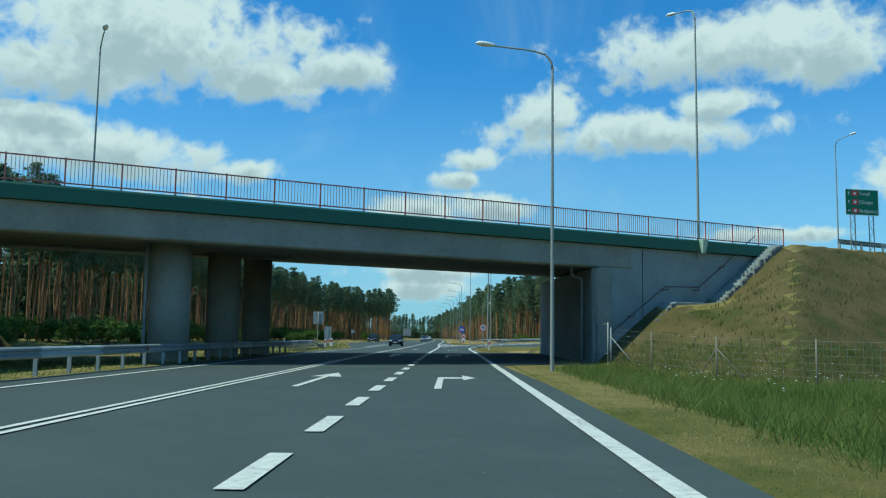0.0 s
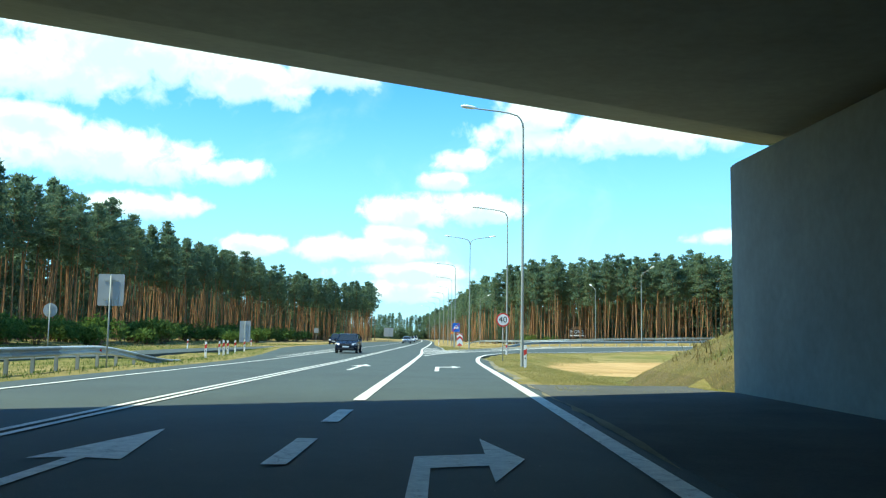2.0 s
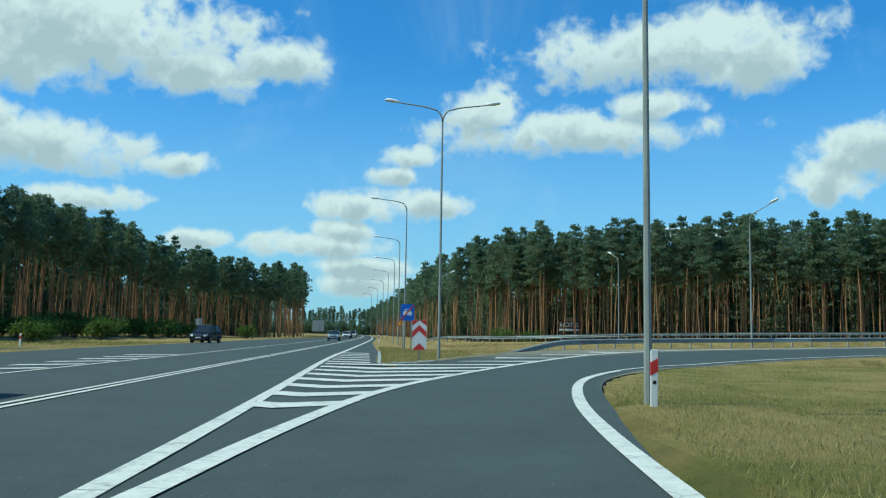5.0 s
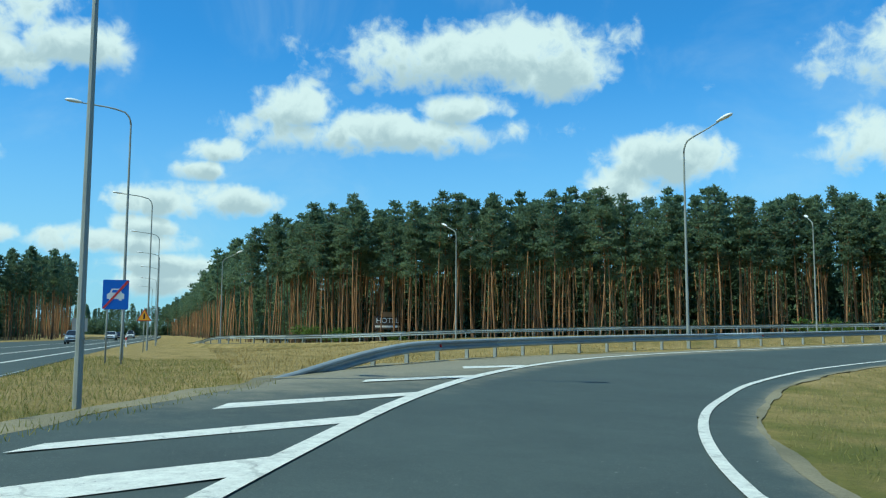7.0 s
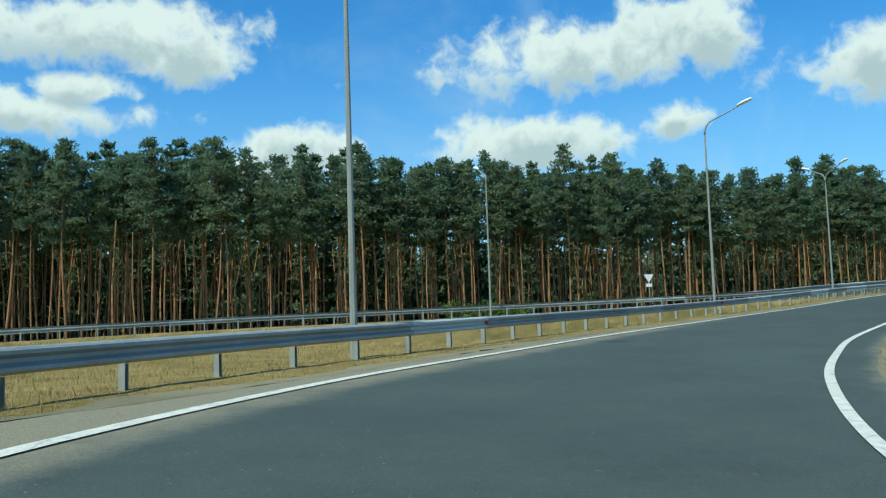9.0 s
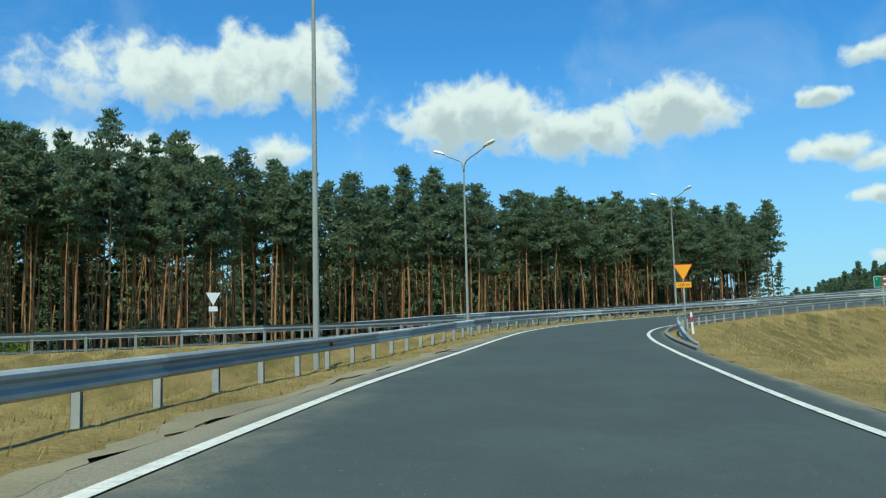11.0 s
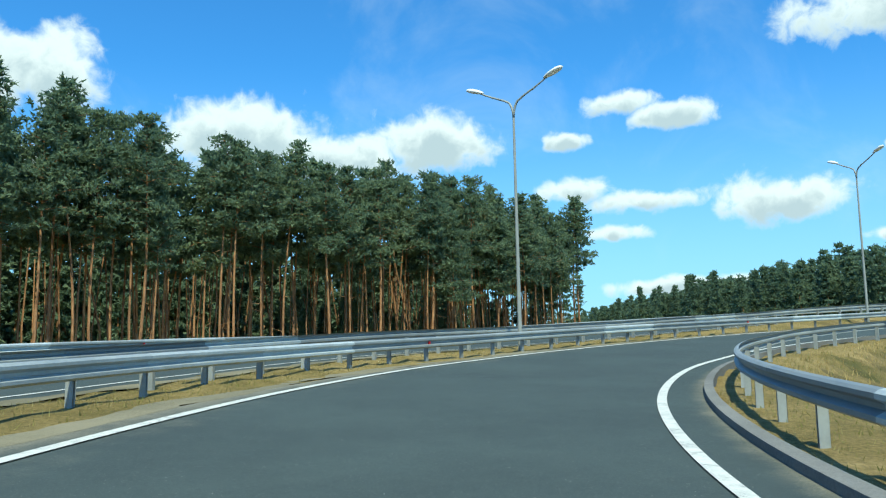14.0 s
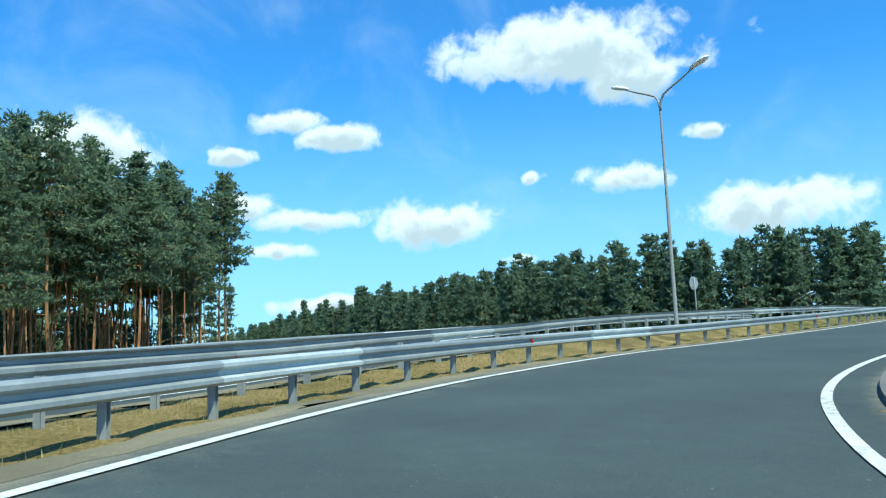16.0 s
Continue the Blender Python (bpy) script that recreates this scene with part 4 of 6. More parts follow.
def stairs():
    """Two flights with a landing along the wing wall, and a handrail."""
    st = thing("concrete_stairs", "worn concrete stairs in two flights beside the wing wall", "stairs")
    turn = Matrix.Rotation(math.atan2(BR_U.y, BR_U.x), 4, "Z")
    step = bevelled(Build().box((0, -1.1, -0.9), (0.3, -0.055, 0.0)).mesh("step", CONCRETE), 0.015)
    stone = bevelled(Build().box((0, -1.26, -0.5), (0.34, -1.1, 0.05)).mesh("edge_stone", KERB_STONE), 0.02)
    rng = np.random.RandomState(77)
    for a0, z0, n, run, rise in ((-0.5, 0.05, 18, 0.205, 0.17), (6.25, 3.15, 20, 0.235, 0.17)):
        for i in range(n):
            part("step", step, st).matrix_basis = Matrix.Translation(on_bridge(a0 + i * run, 0.0, z0 + (i + 1) * rise)) @ turn
            part("edge_stone", stone, st, "broken pale edge stone").matrix_basis = Matrix.Translation(on_bridge(a0 - 0.35 + i * run, 0.05 * rng.normal(), z0 - 0.1 + (i + 0.6 + 0.3 * rng.normal()) * rise)) @ turn
    along_bridge(3.1, 6.35, [(-1.1, 2.4), (-1.1, 3.15), (-0.055, 3.15), (-0.055, 2.4)], "landing", CONCRETE, st, "flat concrete landing")
    hr = thing("handrail", "dark rusty pipe handrail fixed to the wing wall", "handrail")
    for pts in (((-0.67, 1.26), (3.3, 3.98), (5.64, 4.04)), ((5.64, 4.04), (7.16, 5.1), (9.9, 7.1))):
        part("rail", Build().tube([on_bridge(a, -0.12, z) for a, z in pts], 0.024, 8).mesh("rail", RUST, True), hr)
    for a, z in ((1.2, 2.54), (3.46, 3.98), (5.64, 4.04), (7.5, 5.35)):
        p = on_bridge(a, -0.12, z)
        part("bracket", Build().tube([p, p + Vector((0, 0, -0.16)), p - BR_U * 0.25 + Vector((0, 0, -0.17)), p - BR_U * 0.27 + BR_N * 0.18 + Vector((0, 0, -0.17))], 0.024, 6).mesh("bracket", RUST), hr)


stairs()


# ---------------------------------------------------------------- guardrails
W_PROFILE = [(0.0, 0.0), (0.05, 0.012), (0.09, 0.04), (0.09, 0.085), (0.008, 0.13), (0.008, 0.18), (0.09, 0.225), (0.09, 0.27), (0.05, 0.298), (0.0, 0.31)]
REFLECT = simple("red_reflector", (0.6, 0.02, 0.02), 0.3, vary=0.05)


def make_beam_steel():
    """Galvanised beams, each length of its own shade, with dirt."""
    m, k, b, pos = material("guardrail_steel", 0.6, 0.25)
    info = k.add("ShaderNodeObjectInfo").outputs["Random"]
    dirt = k.math("ADD", k.math("MULTIPLY", k.noise(pos, 1.6, 5), 0.6), k.math("MULTIPLY", k.noise(pos, 14, 3), 0.4))
    col = k.ramp(dirt, (0.3, (0.27, 0.30, 0.295)), (0.7, (0.43, 0.465, 0.45)))
    k.put(b.inputs["Base Color"], k.mix(1.0, col, k.ramp(info, (0.0, (0.68, 0.69, 0.71)), (0.7, (0.95, 0.95, 0.95)), (0.8, (1.3, 1.3, 1.3)), (1.0, (1.45, 1.45, 1.45))), "MULTIPLY"))
    k.put(b.inputs["Roughness"], k.smooth(dirt, 0.3, 0.7, 0.42, 0.62))
    return m


BEAM = make_beam_steel()


def guardrail(label, curve, side=1, height=0.78, start_down=True, end_down=False, spacer=0.0):
    """A W-beam on posts along a curve of ground places; side 1: the beam lies right of the curve's way."""
    p = even(curve, 1.0)
    lat = -sideways(p) * side
    n = len(p)
    h = np.full(n, height - 0.31)
    if start_down:
        h = h - (height - 0.05) * (1 - smoothstep(0, 11, np.arange(n)))
    if end_down:
        h = h - (height - 0.05) * (1 - smoothstep(0, 11, np.arange(n)[::-1]))
    rail = thing("guardrail", label, "guardrail", "guardrails")
    prof = W_PROFILE + [(a - 0.006, b) for a, b in reversed(W_PROFILE)]
    m, reach = len(prof), 0.07 + spacer
    for s in range(0, n - 1, 4):
        rows = range(s, min(s + 4, n - 1) + 1)
        v = [(p[i, 0] + lat[i, 0] * (reach + a + 0.004 * (s // 4 % 2)), p[i, 1] + lat[i, 1] * (reach + a + 0.004 * (s // 4 % 2)), p[i, 2] + h[i] + b) for i in rows for a, b in prof]
        k = len(rows)
        f = [(r * m + j, (r + 1) * m + j, (r + 1) * m + (j + 1) % m, r * m + (j + 1) % m) for r in range(k - 1) for j in range(m)]
        f += [tuple(range(m)), tuple(reversed(range((k - 1) * m, k * m)))]
        part("beam", tidy(mesh_from("beam", v, f, BEAM)), rail)
    post = Build()
    for lo, hi in (((-0.05, -0.035, -0.4), (-0.044, 0.035, -0.07)), ((-0.05, -0.035, -0.4), (0.06, -0.029, -0.07)), ((-0.05, 0.029, -0.4), (0.06, 0.035, -0.07))):
        post.box(lo, hi)
    pm = post.mesh("post", STEEL)
    sp = Build().box((0.05, -0.04, -0.25), (0.05 + max(0.02, reach - 0.03), 0.04, -0.14)).mesh("spacer", STEEL)
    rf = bevelled(Build().box((reach + 0.02, -0.03, -0.19), (reach + 0.075, 0.03, -0.1)).mesh("reflector", REFLECT), 0.008)
    for i in range(0, n, 2):
        if h[i] < 0.02:
            continue
        at = Matrix.Translation((p[i, 0], p[i, 1], p[i, 2] + h[i] + 0.29)) @ Matrix.Rotation(math.atan2(lat[i, 1], lat[i, 0]), 4, "Z")
        part("post", pm, rail).matrix_basis = at @ Matrix.Diagonal((1, 1, (h[i] + 0.29 + 0.45) / 0.4, 1))
        if spacer:
            part("spacer", sp, rail).matrix_basis = at
        if i % 24 == 12:
            part("reflector", rf, rail, "small red reflector").matrix_basis = at
    return rail


off_outer = np.interp(RAMP_S, [0, 28, 34, 42, 52, 62, 125, 137, 300], [4.4, 4.0, 3.7, 2.9, 2.2, 1.95, 1.95, 1.15, 1.15])
start = int(np.argmin(np.abs(RAMP_S - 34.2)))
outer_line = ramp_curve(off_outer, -0.02)
outer_line[:, 2] -= RAMP_BANK * off_outer
guardrail("long galvanised guardrail along the outside of the slip road", outer_line[start:], 1, 0.76)
start = int(np.argmin(np.hypot(RR[:, 0] - 70.5, RR[:, 1] - 159.0)))
guardrail("galvanised guardrail along the inside of the bend", ramp_curve(1.4, 0.02, "right")[start:], -1, 0.70)
guardrail("galvanised guardrail of the opposite slip road seen from behind", opp_curve(0.0), -1)
guardrail("galvanised guardrail on the far side of the opposite slip road", opp_curve(9.7), 1, start_down=False, spacer=0.12)
lefty = np.arange(-60, 83, 2.0)
guardrail("galvanised guardrail along the verge and bridge piers", np.c_[np.full(len(lefty), -9.2) - 2.0 * smoothstep(48, 75, lefty), lefty, main_z(lefty)], 1, start_down=False, end_down=True)
a = np.arange(12.5, 140, 2.0)
g = BR_AXIS + a[:, None] * BR_DIR - BR_NORM * 9.9
guardrail("dark guardrail on the crest of the bridge bank", np.c_[g, bridge_road_z(a)], -1, start_down=False)

# kerb along the inside of the bend
start = int(np.argmin(np.hypot(RR[:, 0] - 66.5, RR[:, 1] - 158)))
k0, k1 = ramp_curve(0.68, 0.0, "right")[start:], ramp_curve(0.84, 0.0, "right")[start:]
b, n = Build(), len(k0)
for q, r in zip(k0, k1):
    b.v += [(*q[:2], q[2] - 0.15), (*q[:2], q[2] + 0.10), (*r[:2], r[2] + 0.12), (*r[:2], r[2] - 0.15)]
b.f = [(i * 4 + j, i * 4 + (j + 1) % 4, (i + 1) * 4 + (j + 1) % 4, (i + 1) * 4 + j) for i in range(n - 1) for j in range(4)] + [(0, 1, 2, 3)]
tagged(part("kerb", tidy(b.mesh("kerb", KERB_STONE))), "low pale concrete kerb beside the slip road", "kerb", kind="structure")


# ---------------------------------------------------------------- lamps
def lamp_model(arms, height, reach, rise):
    """A tapered pole with one or two curved arms and flat oval heads."""
    word = "two curved arms" if len(arms) == 2 else "one curved arm"
    lamp = thing("street_lamp", "tall galvanised street lamp with " + word, "street lamp", "street lamps")
    b = Build().tube([(0, 0, -0.8), (0, 0, 0.9), (0, 0, 0.95), (0, 0, height - 1.1)], [0.08, 0.077, 0.074, 0.042], 8)
    part("pole", b.mesh("pole", STEEL_POLE), lamp)
    for sgn in arms:
        pts = []
        for i in range(11):
            u = i / 10
            bend = math.sin(min(1.0, u * 1.9) * math.pi / 2)
            pts.append((sgn * reach * (0.32 * (1 - math.cos(min(1.0, u * 1.9) * math.pi / 2)) + 0.68 * max(0.0, u - 0.3) / 0.7), 0, height - 1.1 + (0.75 * bend + rise * max(0.0, u - 0.35))))
        end = Vector(pts[-1])
        part("arm", Build().tube(pts, [0.045 - 0.015 * i / 10 for i in range(11)], 8).mesh("arm", STEEL_POLE, True), lamp)
        head, rings = Build(), 12
        prof = [(0.0, 0.05, 0.04), (0.06, 0.09, 0.07), (0.25, 0.15, 0.11), (0.5, 0.17, 0.12), (0.68, 0.13, 0.09), (0.78, 0.04, 0.03)]
        for x, w, hh in prof:
            for j in range(rings):
                t = 2 * math.pi * j / rings
                head.v.append((end.x + sgn * (x - 0.12), w * math.cos(t), end.z + (hh if math.sin(t) > 0 else 0.55 * hh) * math.sin(t) + rise * 0.45 * x))
        head.f = [(i * rings + j, i * rings + (j + 1) % rings, (i + 1) * rings + (j + 1) % rings, (i + 1) * rings + j) for i in range(len(prof) - 1) for j in range(rings)]
        head.f += [tuple(reversed(range(rings))), tuple(range(len(prof) * rings - rings, len(prof) * rings))]
        part("lamp_head", tidy(head.mesh("lamp_head", WHITE, True)), lamp, "pale oval lamp head")
    return lamp


def place(model, x, y, turn=0.0, z=None, sink=0.0):
    z = float(ground_z(x, y)) - sink if z is None else z
    return copy_thing(model, pose(x, y, z, 0, 0, turn))


def unlink(model):
    for o in list(model.children_recursive) + [model]:
        bpy.data.objects.remove(o)


road_lamp, road_twin = lamp_model([-1], 12.25, 2.3, 0.25), lamp_model([-1, 1], 13.15, 2.3, 0.3)
ramp_lamp, ramp_twin = lamp_model([-1], 10.2, 1.75, 0.75), lamp_model([-1, 1], 9.55, 1.45, 0.7)
place(road_lamp, 5.5, 25.2, 0.0, 0.28)
for x, y in ((5.34, 79.3), (6.95, 109.9), (3.5, 163), (3.3, 190), (2.9, 216), (2.0, 242), (1.0, 268), (-0.5, 296), (-2.5, 325)):
    place(road_lamp, x, y)
place(road_twin, 4.74, 136.9)
bridge_lamp = lamp_model([-1], 13.6, 1.6, 0.25)
place(bridge_lamp, 15.05, 39.4, -62, 6.4)
copy_thing(road_lamp, pose(-20.05, 44.0, 6.9, 0, 0, 118))
copy_thing(bridge_lamp, pose(36.8, 70.9, 6.5, 0, 0, 118))
for x, y, turn in ((28.5, 155.1, 122), (56.77, 164.65, 110), (29.2, 193.6, -75), (58.57, 182.66, -115), (9.6, 219, 150), (178.9, 100.5, 30), (218, 124, 30), (190, 86, 30)):
    place(ramp_lamp, x, y, turn)
place(ramp_twin, 83.55, 171.15, 76, float(ground_z(83.55, 171.15)) + 0.5)
for x, y, turn in ((109.5, 163.35, 58), (130.1, 144.0, 25)):
    place(ramp_twin, x, y, turn)
for model in (bridge_lamp, road_lamp, road_twin, ramp_lamp, ramp_twin):
    unlink(model)


# ---------------------------------------------------------------- trees
def tufts(rng, centre, size, count, length, width, blades=3):
    """Verts and faces of needle tufts in an ellipsoid: narrow triangles that fan out from points."""
    d = rng.normal(size=(count, 3))
    d /= np.linalg.norm(d, axis=1)[:, None]
    c = centre + d * (rng.rand(count, 1) ** 0.45) * size
    out = d * [1, 1, 0.6] + rng.normal(size=(count, 3)) * 0.45 + [0, 0, 0.25]
    c, out = np.repeat(c, blades, 0), np.repeat(out, blades, 0) + rng.normal(size=(count * blades, 3)) * 0.55
    out /= np.linalg.norm(out, axis=1)[:, None]
    side = np.cross(out, rng.normal(size=out.shape))
    side /= np.linalg.norm(side, axis=1)[:, None] + 1e-9
    ln, wd = length * (0.6 + 0.8 * rng.rand(len(c), 1)), width * (0.6 + 0.8 * rng.rand(len(c), 1))
    v = np.stack([c - side * wd - out * ln * 0.3, c + side * wd - out * ln * 0.3, c + out * ln * 0.7], 1).reshape(-1, 3)
    return v, np.arange(len(v)).reshape(-1, 3)


def pine_shape(seed, height, detail, low=None):
    """Crown verts, crown faces and the trunk's Build of one forest pine: whorls of branches that carry flat needle clusters. detail 1: seen close, 0: far off."""
    rng = np.random.RandomState(seed)
    lean, bare = rng.normal(size=2) * 0.45, low or 0.53 + 0.13 * rng.rand()
    wide, taper = 2.1 + 0.9 * rng.rand(), 0.7 + 0.5 * rng.rand()
    bow, sway = 0.12 + 0.2 * rng.rand(), rng.rand() * 6.28

    def axis(z):
        u = z / height
        return np.array((lean[0] * u + bow * math.sin(u * 5 + sway), lean[1] * u + bow * math.sin(u * 4 + 2 * sway), z))

    trunk = Build()
    r0 = 0.09 + 0.07 * rng.rand()
    zs = np.linspace(-0.4, height * 0.97, 11 if detail else 6)
    trunk.tube([axis(z) for z in zs], [r0 * (1 - 0.82 * max(0, z) / height) for z in zs], 7 if detail else 4)
    vs, fs, n = [], [], 0

    def cluster(c, size, count, length, width, per):
        nonlocal n
        v, f = tufts(rng, c, np.array(size), count, length, width, per)
        vs.append(v), fs.append(f + n)
        n += len(v)

    z, turn = height * bare, rng.rand() * 6.28
    while z < height * 0.97:
        u = (z / height - bare) / (1 - bare)
        reach = wide * max(0.05, 1 - max(0.0, u) ** 1.25) ** taper * (0.5 + 0.5 * min(1.0, u / 0.22))
        for k in range(rng.randint(3, 6) if detail else 3):
            turn += 2.4 + 0.5 * rng.normal()
            long = reach * (0.45 + 0.75 * rng.rand())
            rise = long * (0.55 * u - 0.05 + 0.22 * rng.normal())
            root, out = axis(z), np.array((math.cos(turn), math.sin(turn), 0.0))
            tip = root + out * long + (0, 0, rise)
            if detail and long > 0.5:
                trunk.tube([root, (root + tip) / 2 + (0, 0, 0.12 * long), tip], [0.045, 0.028, 0.008], 3, False)
            for w in ((0.5, 1.0) if long > 1.0 or not detail else (0.9,)):
                size = (0.42 + 0.3 * rng.rand()) * (0.6 + 0.4 * min(1.0, long))
                c = root + (tip - root) * (w - 0.12 * rng.rand()) + (0, 0, 0.15 * rng.rand())
                if detail:
                    cluster(c, (size * 1.35, size * 1.35, size * 0.62), 19, 0.36, 0.075, 3)
                else:
                    cluster(c, (size * 1.5, size * 1.5, size * 0.75), 8, 0.58, 0.16, 3)
        z += (0.45 + 0.35 * rng.rand()) * (1.0 if detail else 1.7) * (1.15 - 0.45 * u)
    top = axis(height * 0.97)
    cluster(top, (0.16, 0.16, 0.45), 14 if detail else 4, 0.3 if detail else 0.55, 0.06 if detail else 0.14, 3)
    for i in range(rng.randint(4, 10) if detail else 0):
        z = height * (0.2 + (bare - 0.15) * rng.rand())
        t = rng.rand() * 6.28
        trunk.tube([axis(z), axis(z) + np.array((math.cos(t), math.sin(t), 0.3 * rng.normal())) * (0.5 + 0.7 * rng.rand())], [0.026, 0.007], 3, False)
    return np.vstack(vs), np.vstack(fs), trunk


def array_mesh(name, v, f, mat):
    me = bpy.data.meshes.new(name)
    me.vertices.add(len(v))
    me.vertices.foreach_set("co", np.asarray(v, np.float32).ravel())
    me.loops.add(f.size)
    me.loops.foreach_set("vertex_index", np.asarray(f, np.int32).ravel())
    me.polygons.add(len(f))
    me.polygons.foreach_set("loop_start", np.arange(len(f), dtype=np.int32) * f.shape[1])
    me.materials.append(mat)
    me.update(calc_edges=True)
    return me


PINES = []
for s in range(12):
    v, f, trunk = pine_shape(s + 3, 18.9 + (s * 5 % 7) * 0.35, 1)
    tree = thing("pine_tree", "tall forest pine with a bare orange-brown trunk", "pine tree", "pines at the forest edge")
    part("trunk", trunk.mesh("trunk", BARK, True), tree, "bare flaking orange bark")
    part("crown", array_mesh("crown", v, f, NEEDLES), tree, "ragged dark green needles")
    PINES.append(tree)
BUSHY = []
for s in range(5):
    v, f, trunk = pine_shape(s + 90, 18.5 + 0.4 * s, 1, 0.16)
    tree = thing("pine_tree", "dense pine with green branches almost to the ground", "pine tree", "pines at the far wood")
    v[:, :2] *= 1.45
    part("trunk", trunk.mesh("trunk", BARK, True), tree)
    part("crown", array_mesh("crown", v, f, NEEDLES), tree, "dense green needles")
    BUSHY.append(tree)
LOW_PINES = [pine_shape(60 + s, 15.5 + s, 0, 0.06) for s in range(4)]
FAR_PINES = [pine_shape(40 + s, 19.4 + s * 0.35, 0) for s in range(6)]


def wood(name, label, front, depth, rows_near, spacing, seed, away, near_span=(0.0, 1.0), brush=8, grow=1.0, models=PINES, inner=0, hem=2.0):
    """A stand of pines behind a front line: the first rows as trees of their own, the rest one mass."""
    rng = np.random.RandomState(seed)
    line = even(catmull(front), spacing)
    lat = sideways(line) * away
    cv, cf, tv, tf, n, m = [], [], [], [], 0, 0
    for row in range(depth):
        for i, q in enumerate(line):
            if rng.rand() < 0.08:
                continue
            if row >= depth - 3 and rng.rand() < 0.08:
                continue
            d = row * spacing * 1.05 + rng.rand() * spacing * 0.7 + (6.0 if row >= depth - 3 else 0.0)
            x, y = q[:2] + lat[i] * d + rng.normal(size=2) * spacing * 0.28
            z, turn, size = float(ground_z(x, y)), rng.rand() * 6.283, grow * (0.90 + 0.15 * rng.rand() - 0.12 * (rng.rand() < 0.12))
            u = i / len(line)
            if row < rows_near and near_span[0] <= u <= near_span[1]:
                t = copy_thing(models[rng.randint(len(models))], Matrix.Translation((x, y, z)) @ Matrix.Rotation(turn, 4, "Z"))
                t.scale = (size * (0.9 + 0.25 * rng.rand()), size * (0.9 + 0.25 * rng.rand()), size)
                continue
            kinds = LOW_PINES if row >= depth - 3 else FAR_PINES
            v, f, trunk = kinds[rng.randint(len(kinds))]
            c, s = math.cos(turn) * size, math.sin(turn) * size
            rot = np.array(((c, -s, 0), (s, c, 0), (0, 0, size)))
            cv.append(v @ rot.T + (x, y, z)), cf.append(f + n)
            n += len(v)
            w = np.array(trunk.v) @ rot.T + (x, y, z)
            tv.append(w), tf.extend([tuple(k + m for k in face) for face in trunk.f if len(face) == 4])
            m += len(w)
    # slender trunks deeper in the stand
    for i, q in list(enumerate(line)) * inner:
        x, y = q[:2] + lat[i] * (3.0 + 15.0 * rng.rand()) + rng.normal(size=2) * 1.5
        z, tall, r = float(ground_z(x, y)), 10.5 + 2.5 * rng.rand(), 0.05 + 0.06 * rng.rand()
        b = Build().tube([(x, y, z - 0.3), (x + 0.2 * rng.normal(), y + 0.2 * rng.normal(), z + tall * 0.5), (x + 0.4 * rng.normal(), y + 0.4 * rng.normal(), z + tall)], [r, r * 0.8, r * 0.55], 4, False)
        tv.append(np.array(b.v)), tf.extend([tuple(k + m for k in face) for face in b.f])
        m += len(b.v)
    # young growth and brush that closes the view between the trunks
    for i, q in list(enumerate(line)) * 2:
        for row in range(0 if i > hem * len(line) else 4, 4 + brush):
            x, y = q[:2] + lat[i] * (row * 4.0 + rng.rand() * 3.5) + rng.normal(size=2) * 1.2
            tall = grow * (0.6 + (0.9 if row < 6 else 1.35) * row + 2.0 * rng.rand())
            v, f = tufts(rng, np.array((x, y, float(ground_z(x, y)) + tall * 0.42)), np.array((1.9, 1.9, tall * 0.55)), 30 + 4 * row, 1.05, 0.32, 3)
            cv.append(v), cf.append(f + n)
            n += len(v)
            v, f = tufts(rng, np.array((x, y, float(ground_z(x, y)) + 0.7)), np.array((2.2, 2.2, 0.9)), 14, 0.9, 0.3, 3)
            cv.append(v), cf.append(f + n)
            n += len(v)
    mass = thing(name, label, "forest", kind="stuff")
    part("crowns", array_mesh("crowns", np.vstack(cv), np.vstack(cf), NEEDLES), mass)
    if tv:
        part("trunks", mesh_from("trunks", np.vstack(tv).tolist(), tf, BARK), mass)


wood("pine_forest", "dense pine forest behind the slip roads", [(15, 262), (19, 253), (28, 239), (49, 221), (74, 211), (100, 203), (115, 198), (131, 188), (157, 167), (183, 156)], 7, 2, 2.2, 5, 1, (0.0, 1.0), grow=0.985, inner=5, hem=0.88)
wood("pine_forest", "dense pine forest along the main road", [(-44, 20), (-44, 120), (-44, 222), (-37, 285), (-21, 322)], 6, 1, 2.7, 6, 1, (0.2, 0.95), grow=0.95, inner=3)
wood("pine_forest", "dark pine wood beyond the bridge road", [(430, 138), (305, 122), (246, 114), (206, 101), (188, 80)], 6, 1, 2.4, 7, -1, (0.35, 1.0), brush=2, grow=0.97, models=BUSHY)
wood("pine_forest", "pine forest along the far stretch of the road", [(-14, 760), (-4, 640), (4, 522), (8, 430), (11, 355), (13, 305), (15, 268)], 4, 0, 3.0, 8, 1, brush=3, grow=0.97)
wood("pine_forest", "distant pine forest along the road", [(-70, 520), (-40, 460), (-28, 400), (-23, 330)], 5, 0, 3.6, 9, -1, brush=4)
wood("pine_forest", "distant pine forest closing the view", [(60, 760), (-30, 720), (-110, 680)], 4, 0, 3.8, 10, 1, brush=4)
wood("pine_thicket", "young pines closing the forest's end", [(148, 178), (168, 165), (196, 151)], 3, 0, 2.4, 12, 1, brush=4, grow=0.6)
for t in PINES + BUSHY:
    unlink(t)


